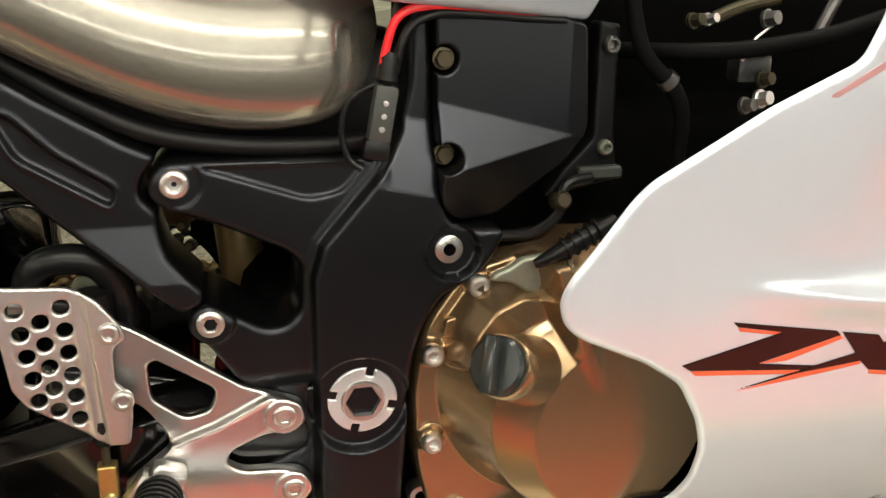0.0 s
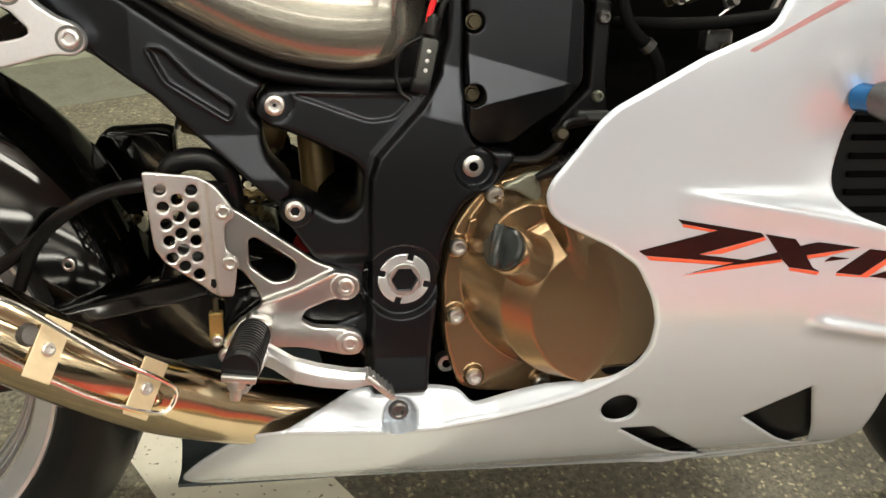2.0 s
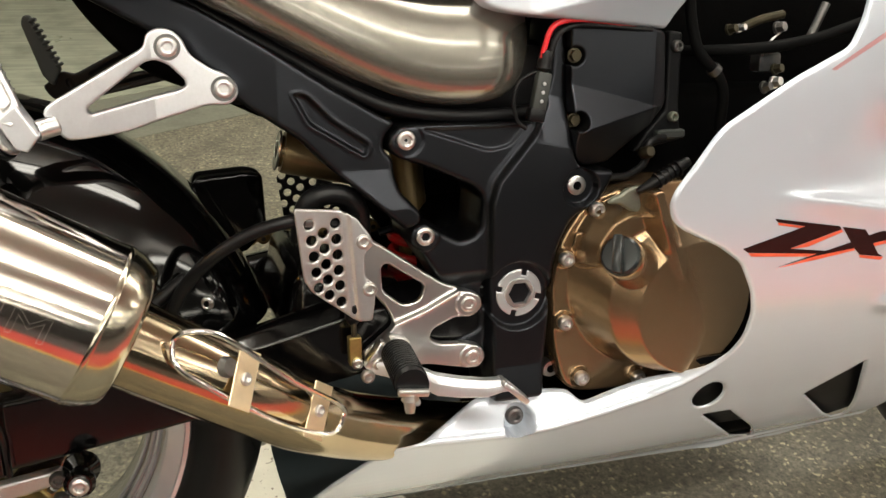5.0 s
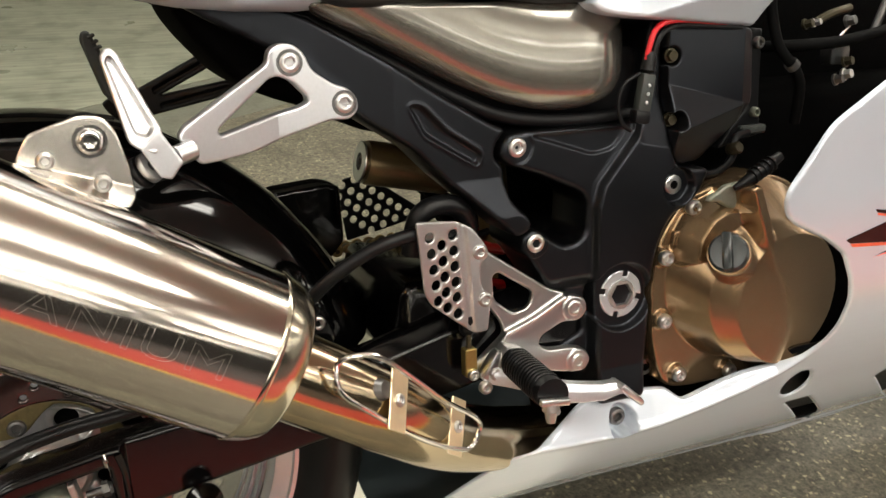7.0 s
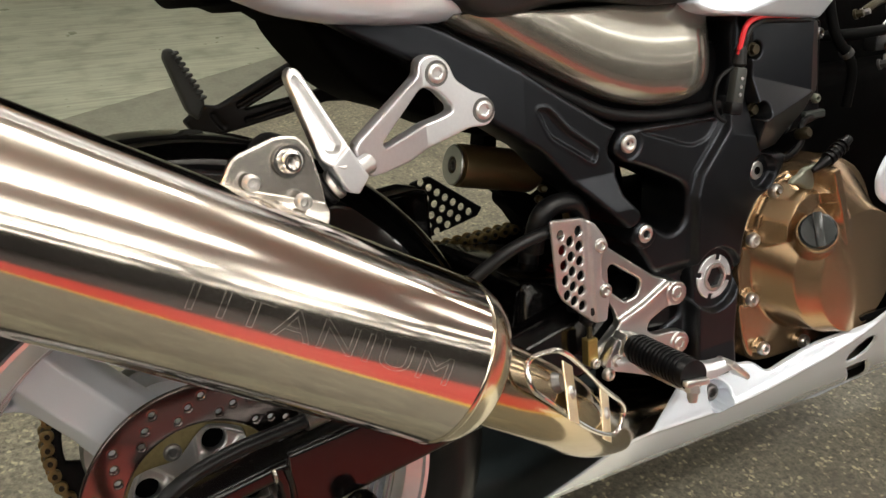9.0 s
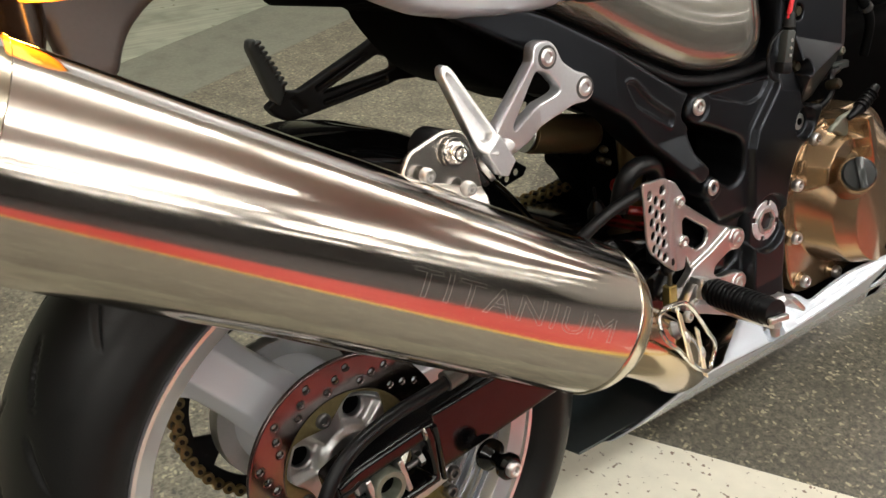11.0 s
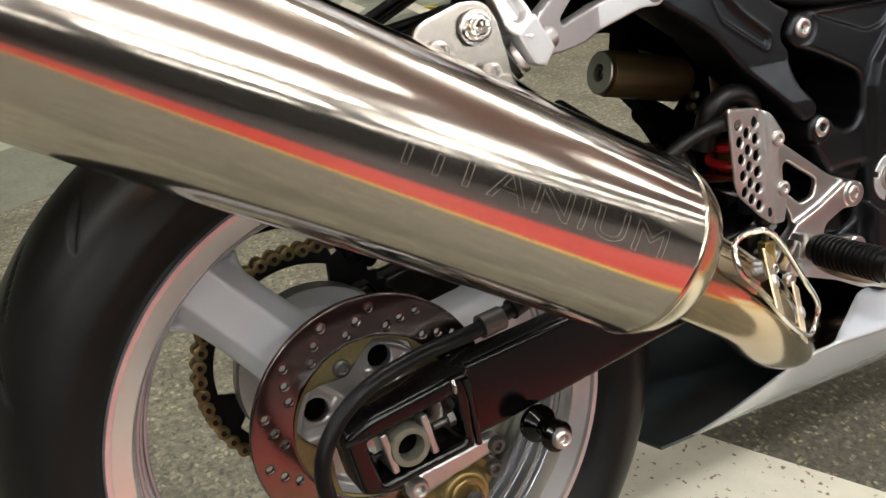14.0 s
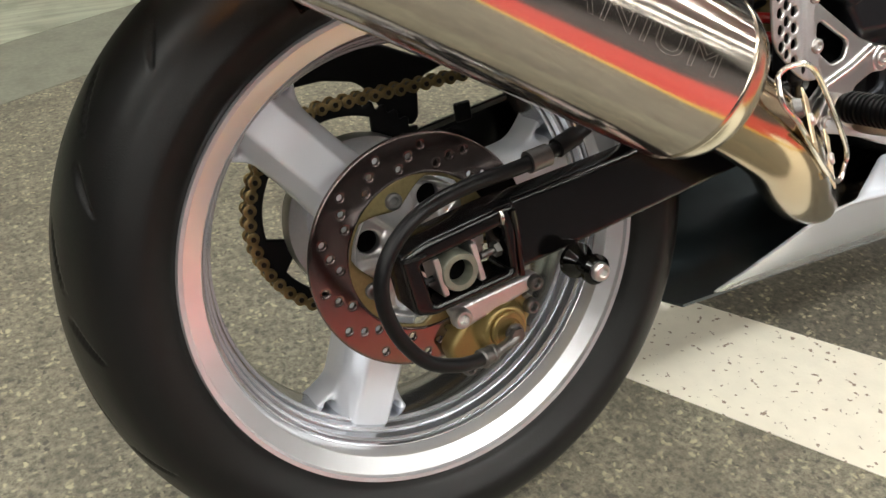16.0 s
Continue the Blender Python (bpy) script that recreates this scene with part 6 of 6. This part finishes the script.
shock = part("shock_absorber", tube([(0.495, 0.0, 0.29), (0.515, 0.0, 0.04)], 0.019, 20, 4), BRONZE, motorcycle, "rear shock absorber with a red spring")
coil = [(0.513 + 0.032 * math.cos(a), 0.032 * math.sin(a), 0.158 - 0.0034 * a) for a in np.linspace(0, 44, 120)]
part("linkage_rod", tube([(0.462, -0.01, 0.1550), (0.552, -0.01, 0.1775)], 0.0045, 10, 3), BLACK_FRAME, shock)
part("spring", tube(coil, 0.0062, 10, 2), RED_SPRING, shock, "red coil spring")
part("shock_hose", tube([(0.354, -0.118, 0.180), (0.3575, -0.122, 0.207), (0.3645, -0.125, 0.2215), (0.3805, -0.126, 0.2275), (0.402, -0.125, 0.2235), (0.4145, -0.120, 0.205), (0.417, -0.112, 0.175)], 0.0108, 16), HOSE, shock, "black rubber arch")


part("drain_fitting", lathe([(0, 0), (0.006, 0), (0.012, 0.012), (0.012, 0.03), (0.010, 0.034), (0, 0.034)], (0.415, -0.02, 0.158), (0, 0, -1), 20), HOSE, shock, "black rubber fitting")
part("drain_nipple", tube([(0.415, -0.02, 0.155), (0.412, -0.02, 0.176)], 0.0018, 8, 3), HOSE, shock)
for x, z in ((0.459, 0.210), (0.453, 0.198), (0.464, 0.192)):
    part("shock_adjuster", lathe([(0, 0), (0.005, 0), (0.005, 0.008), (0.003, 0.010), (0, 0.010)], (x, 0.01, z), (-0.3, -1, 0.1), 16), OLD_BRASS, shock)


def hugger_mesh(r, a0, a1, half, thick, rows=60, cols=25):
    """A fender shell round the wheel, its sides drawn down."""
    pts = []
    for k in range(rows):
        a = radians(a0 + (a1 - a0) * k / (rows - 1))
        for j in range(cols):
            s = -1 + 2 * j / (cols - 1)
            fall = 0.080 * abs(s) ** 4
            pts.append(((r - fall) * math.cos(a), half * s, (r - fall) * math.sin(a)))
    for k in range(rows):
        a = radians(a0 + (a1 - a0) * k / (rows - 1))
        for j in range(cols):
            s = -1 + 2 * j / (cols - 1)
            fall = 0.080 * abs(s) ** 4 + thick
            pts.append(((r - fall) * math.cos(a), (half - thick) * s, (r - fall) * math.sin(a)))
    n, faces = rows * cols, []
    for k in range(rows - 1):
        for j in range(cols - 1):
            q = (k * cols + j, (k + 1) * cols + j, (k + 1) * cols + j + 1, k * cols + j + 1)
            faces += [q[::-1], tuple(v + n for v in q)]
    border = [k * cols for k in range(rows)] + [(rows - 1) * cols + j for j in range(1, cols)] + [k * cols + cols - 1 for k in range(rows - 2, -1, -1)] + [j for j in range(cols - 2, 0, -1)]
    for a, b in zip(border, border[1:] + border[:1]):
        faces.append((a, b, b + n, a + n))
    mesh = bpy.data.meshes.new("hugger")
    mesh.from_pydata(pts, [], faces)
    mesh.validate()
    return mesh


hugger = part("hugger", hugger_mesh(0.3385, 15, 112, 0.112, 0.004), BLACK_GLOSS, motorcycle, "gloss black rear hugger over the tyre", 40)
bolt(hugger, (0.2583, -0.100, 0.1185), 0.0075, 0.004, STEEL)
guard_out = fillet([(0.375, 0.190), (0.385, 0.200), (0.413, 0.205), (0.494, 0.147), (0.486, 0.136), (0.44, 0.126), (0.385, 0.116)], 0.003)
guard_holes = [disc_sdf(0.412 + 0.0121 * i - 0.0055 * j, 0.189 - 0.0089 * i - 0.0150 * j, 0.0052) for j in range(4) for i in range(-2, 6 - j)]
part("chain_guard", relief(cut(poly_sdf(guard_out), *guard_holes), (0.365, 0.105, 0.505, 0.215), 0.205, 0.208, 0.0006, 0.0011), BLACK_PLASTIC, motorcycle, "black perforated chain guard")
part("upper_chain_guard", relief(poly_sdf(fillet([(-0.050, 0.140), (-0.02, 0.162), (0.01, 0.171), (0.039, 0.178), (0.065, 0.172), (0.112, 0.150), (0.165, 0.158), (0.165, 0.142), (0.116, 0.128), (0.106, 0.113), (0.104, 0.082), (0.095, 0.073), (0.069, 0.085), (0.055, 0.106), (0.041, 0.127), (0.029, 0.135), (-0.007, 0.142)], 0.005)), (-0.06, 0.06, 0.31, 0.21), 0.133, 0.139, 0.002, 0.002), BLACK_PLASTIC, motorcycle, "black chain guard with a notched tab over the chain")
part("paddock_tab", block((0.022, 0.006, 0.024), 0.002, 1, pose(0.163, 0.138, 0.076, 0, -4, 0)), BLACK_PLASTIC, swingarm)
part("chain_cover", relief(poly_sdf(fillet([(0.254, 0.200), (0.264, 0.217), (0.325, 0.221), (0.342, 0.217), (0.344, 0.150), (0.318, 0.122), (0.285, 0.128), (0.262, 0.165)], 0.006)), (0.25, 0.115, 0.40, 0.23), 0.078, 0.125, 0.004, 0.002), BLACK_GLOSS, motorcycle, "gloss black inner chain cover")
# plain boxes close the view behind the covers, their shade in the colour
engine = part("engine", block((0.50, 0.16, 0.40), 0.03, 3, pose(0.90, 0.0, 0.12)), SHADE_BLACK, motorcycle, "dark engine block behind the covers")
# added black block, keeps the triangular fairing opening dark
part("opening_backing", block((0.17, 0.05, 0.22), 0.012, 2, pose(1.02, -0.012, -0.06)), SHADE_BLACK, engine)
part("sump", block((0.42, 0.2, 0.10), 0.03, 3, pose(0.80, 0, -0.09)), SHADE_BLACK, engine)
part("gearbox", block((0.20, 0.18, 0.22), 0.03, 3, pose(0.60, 0.0, 0.08)), SHADE_BLACK, engine)
part("airbox", block((0.62, 0.11, 0.34), 0.03, 3, pose(0.95, 0.0, 0.42)), SHADE_BLACK, motorcycle, "dark airbox")
part("coolant_hose", tube([(0.785, -0.125, 0.44), (0.789, -0.125, 0.40), (0.797, -0.127, 0.367), (0.809, -0.127, 0.350), (0.826, -0.126, 0.335), (0.838, -0.124, 0.312), (0.842, -0.115, 0.27)], 0.0062, 16), DULL_RUBBER, motorcycle, "black coolant hose")
part("coolant_hose", tube([(0.80, -0.09, 0.358), (0.835, -0.13, 0.360), (0.876, -0.14, 0.362), (0.918, -0.14, 0.367), (0.968, -0.14, 0.377), (1.1, -0.15, 0.42)], 0.0066, 16), DULL_RUBBER, motorcycle, "black hose")
part("wiring", tube([(0.690, -0.13, 0.226), (0.715, -0.135, 0.228), (0.735, -0.135, 0.242), (0.742, -0.13, 0.262), (0.765, -0.125, 0.266)], 0.0045, 10), HOSE, motorcycle, "black wire")
part("cable_stay", block((0.036, 0.02, 0.010), 0.002, 1, pose(0.773, -0.116, 0.269)), PLUG, motorcycle, "small grey bracket below the side box")
throttle = part("throttle_linkage", block((0.03, 0.02, 0.022), 0.004, 2, pose(0.90, -0.112, 0.345)), DARK_STEEL, motorcycle, "small metal throttle linkage")
for x, z, r, mat in ((0.906, 0.337, 0.0055, OLD_BRASS), (0.906, 0.322, 0.006, STEEL), (0.893, 0.317, 0.0055, DARK_STEEL), (0.853, 0.383, 0.004, STEEL), (0.841, 0.382, 0.005, OLD_BRASS), (0.905, 0.383, 0.006, DARK_STEEL)):
    bolt(throttle, (x, -0.122, z), r, 0.010, mat, (0.3, -0.9, 0.2), kind="hex")
part("throttle_cable", tube([(0.862, -0.118, 0.384), (0.885, -0.116, 0.392), (0.92, -0.11, 0.398)], 0.005, 10), OLD_BRASS, throttle)
part("throttle_rod", tube([(0.955, -0.115, 0.368), (0.975, -0.115, 0.41)], 0.005, 10), DARK_STEEL, throttle)
part("throttle_wire", tube([(0.885, -0.125, 0.352), (0.892, -0.125, 0.366), (0.907, -0.125, 0.378)], 0.0012, 8), STEEL, throttle)
part("hose_clip", lathe([(0.0066, -0.004), (0.0082, -0.004), (0.0082, 0.004), (0.0066, 0.004)], (0.8225, -0.1262, 0.3385), (0.7, 0, -0.6), 20, closed=True), DARK_STEEL, throttle)
front_wheel = part("front_wheel", tyre_mesh([(y * 0.6, r - 0.022 if r > 0.25 else r - 0.012) for y, r in TYRE_PROFILE], 240, False), RUBBER, motorcycle, "black front tyre", 60)
front_wheel.matrix_local = pose(1.500, 0, -0.022)

# ---- turn signal and rear mudguard ----
def glow(name, color, strength):
    m = bpy.data.materials.new(name)
    m.use_nodes = True
    b = m.node_tree.nodes["Principled BSDF"]
    b.inputs["Base Color"].default_value = (0.8, 0.25, 0.02, 1)
    b.inputs["Emission Color"].default_value = (*color, 1)
    b.inputs["Emission Strength"].default_value = strength
    return m


AMBER, AMBER_CORE = glow("lit_amber_lens", (1.0, 0.30, 0.01), 1.6), glow("lit_amber_core", (1.0, 0.66, 0.10), 3.0)
signal = part("turn_signal", block((0.030, 0.072, 0.034), 0.008, 3, pose(-0.206, -0.212, 0.512, 0, 0, 8)), BLACK_PLASTIC, motorcycle, "black turn signal with a glowing amber lens")
part("lens", block((0.034, 0.056, 0.026), 0.008, 3, pose(-0.212, -0.224, 0.505, 0, 0, 8)), AMBER, signal, "glowing amber lens")
# glowing block added proud of the lens to draw its bright core
part("lens_core", block((0.020, 0.030, 0.014), 0.006, 3, pose(-0.221, -0.240, 0.501, 0, 0, 8)), AMBER_CORE, signal, "bright yellow core proud of the lens")
part("stalk", tube([(-0.20, -0.20, 0.52), (-0.18, -0.14, 0.523), (-0.17, -0.03, 0.525)], 0.010, 14), BLACK_PLASTIC, signal)
amber_lamp = bpy.data.lights.new("turn_signal_bulb", "POINT")
amber_lamp.energy, amber_lamp.color, amber_lamp.shadow_soft_size = 0.9, (1.0, 0.36, 0.03), 0.012
amber_ob = new("turn_signal_bulb", amber_lamp)
amber_ob.matrix_world = motorcycle.matrix_world @ Matrix.Translation((-0.236, -0.215, 0.470))
BRONZE_DARK = material("dark_smoked_plastic", (0.016, 0.009, 0.005), 0.25, spec=0.5)
MUDGUARD = material("grey_brown_plastic", (0.055, 0.048, 0.048), 0.4, grain=300)
part("rear_mudguard", relief(poly_sdf(fillet([(-0.30, 0.56), (-0.03, 0.54), (-0.058, 0.495), (-0.0676, 0.4811), (-0.0897, 0.4688), (-0.1082, 0.4525), (-0.1185, 0.4358), (-0.126, 0.415), (-0.165, 0.42), (-0.175, 0.47)], 0.008)), (-0.32, 0.41, 0.0, 0.58), lambda x, z: -0.012 + 0 * x, lambda x, z: 0.012 + 0 * x, 0.004, 0.004), MUDGUARD, motorcycle, "grey-brown rear mudguard lit by the turn signal")
part("plate_holder", relief(poly_sdf(fillet([(-0.40, 0.36), (-0.34, 0.58), (-0.178, 0.545), (-0.176, 0.47), (-0.19, 0.43), (-0.24, 0.36)], 0.01)), (-0.41, 0.35, -0.17, 0.59), lambda x, z: -0.03 - 0.012 * np.sin(90 * x), 0.03, 0.006, 0.004), BRONZE_DARK, motorcycle, "dark brown number plate carrier")
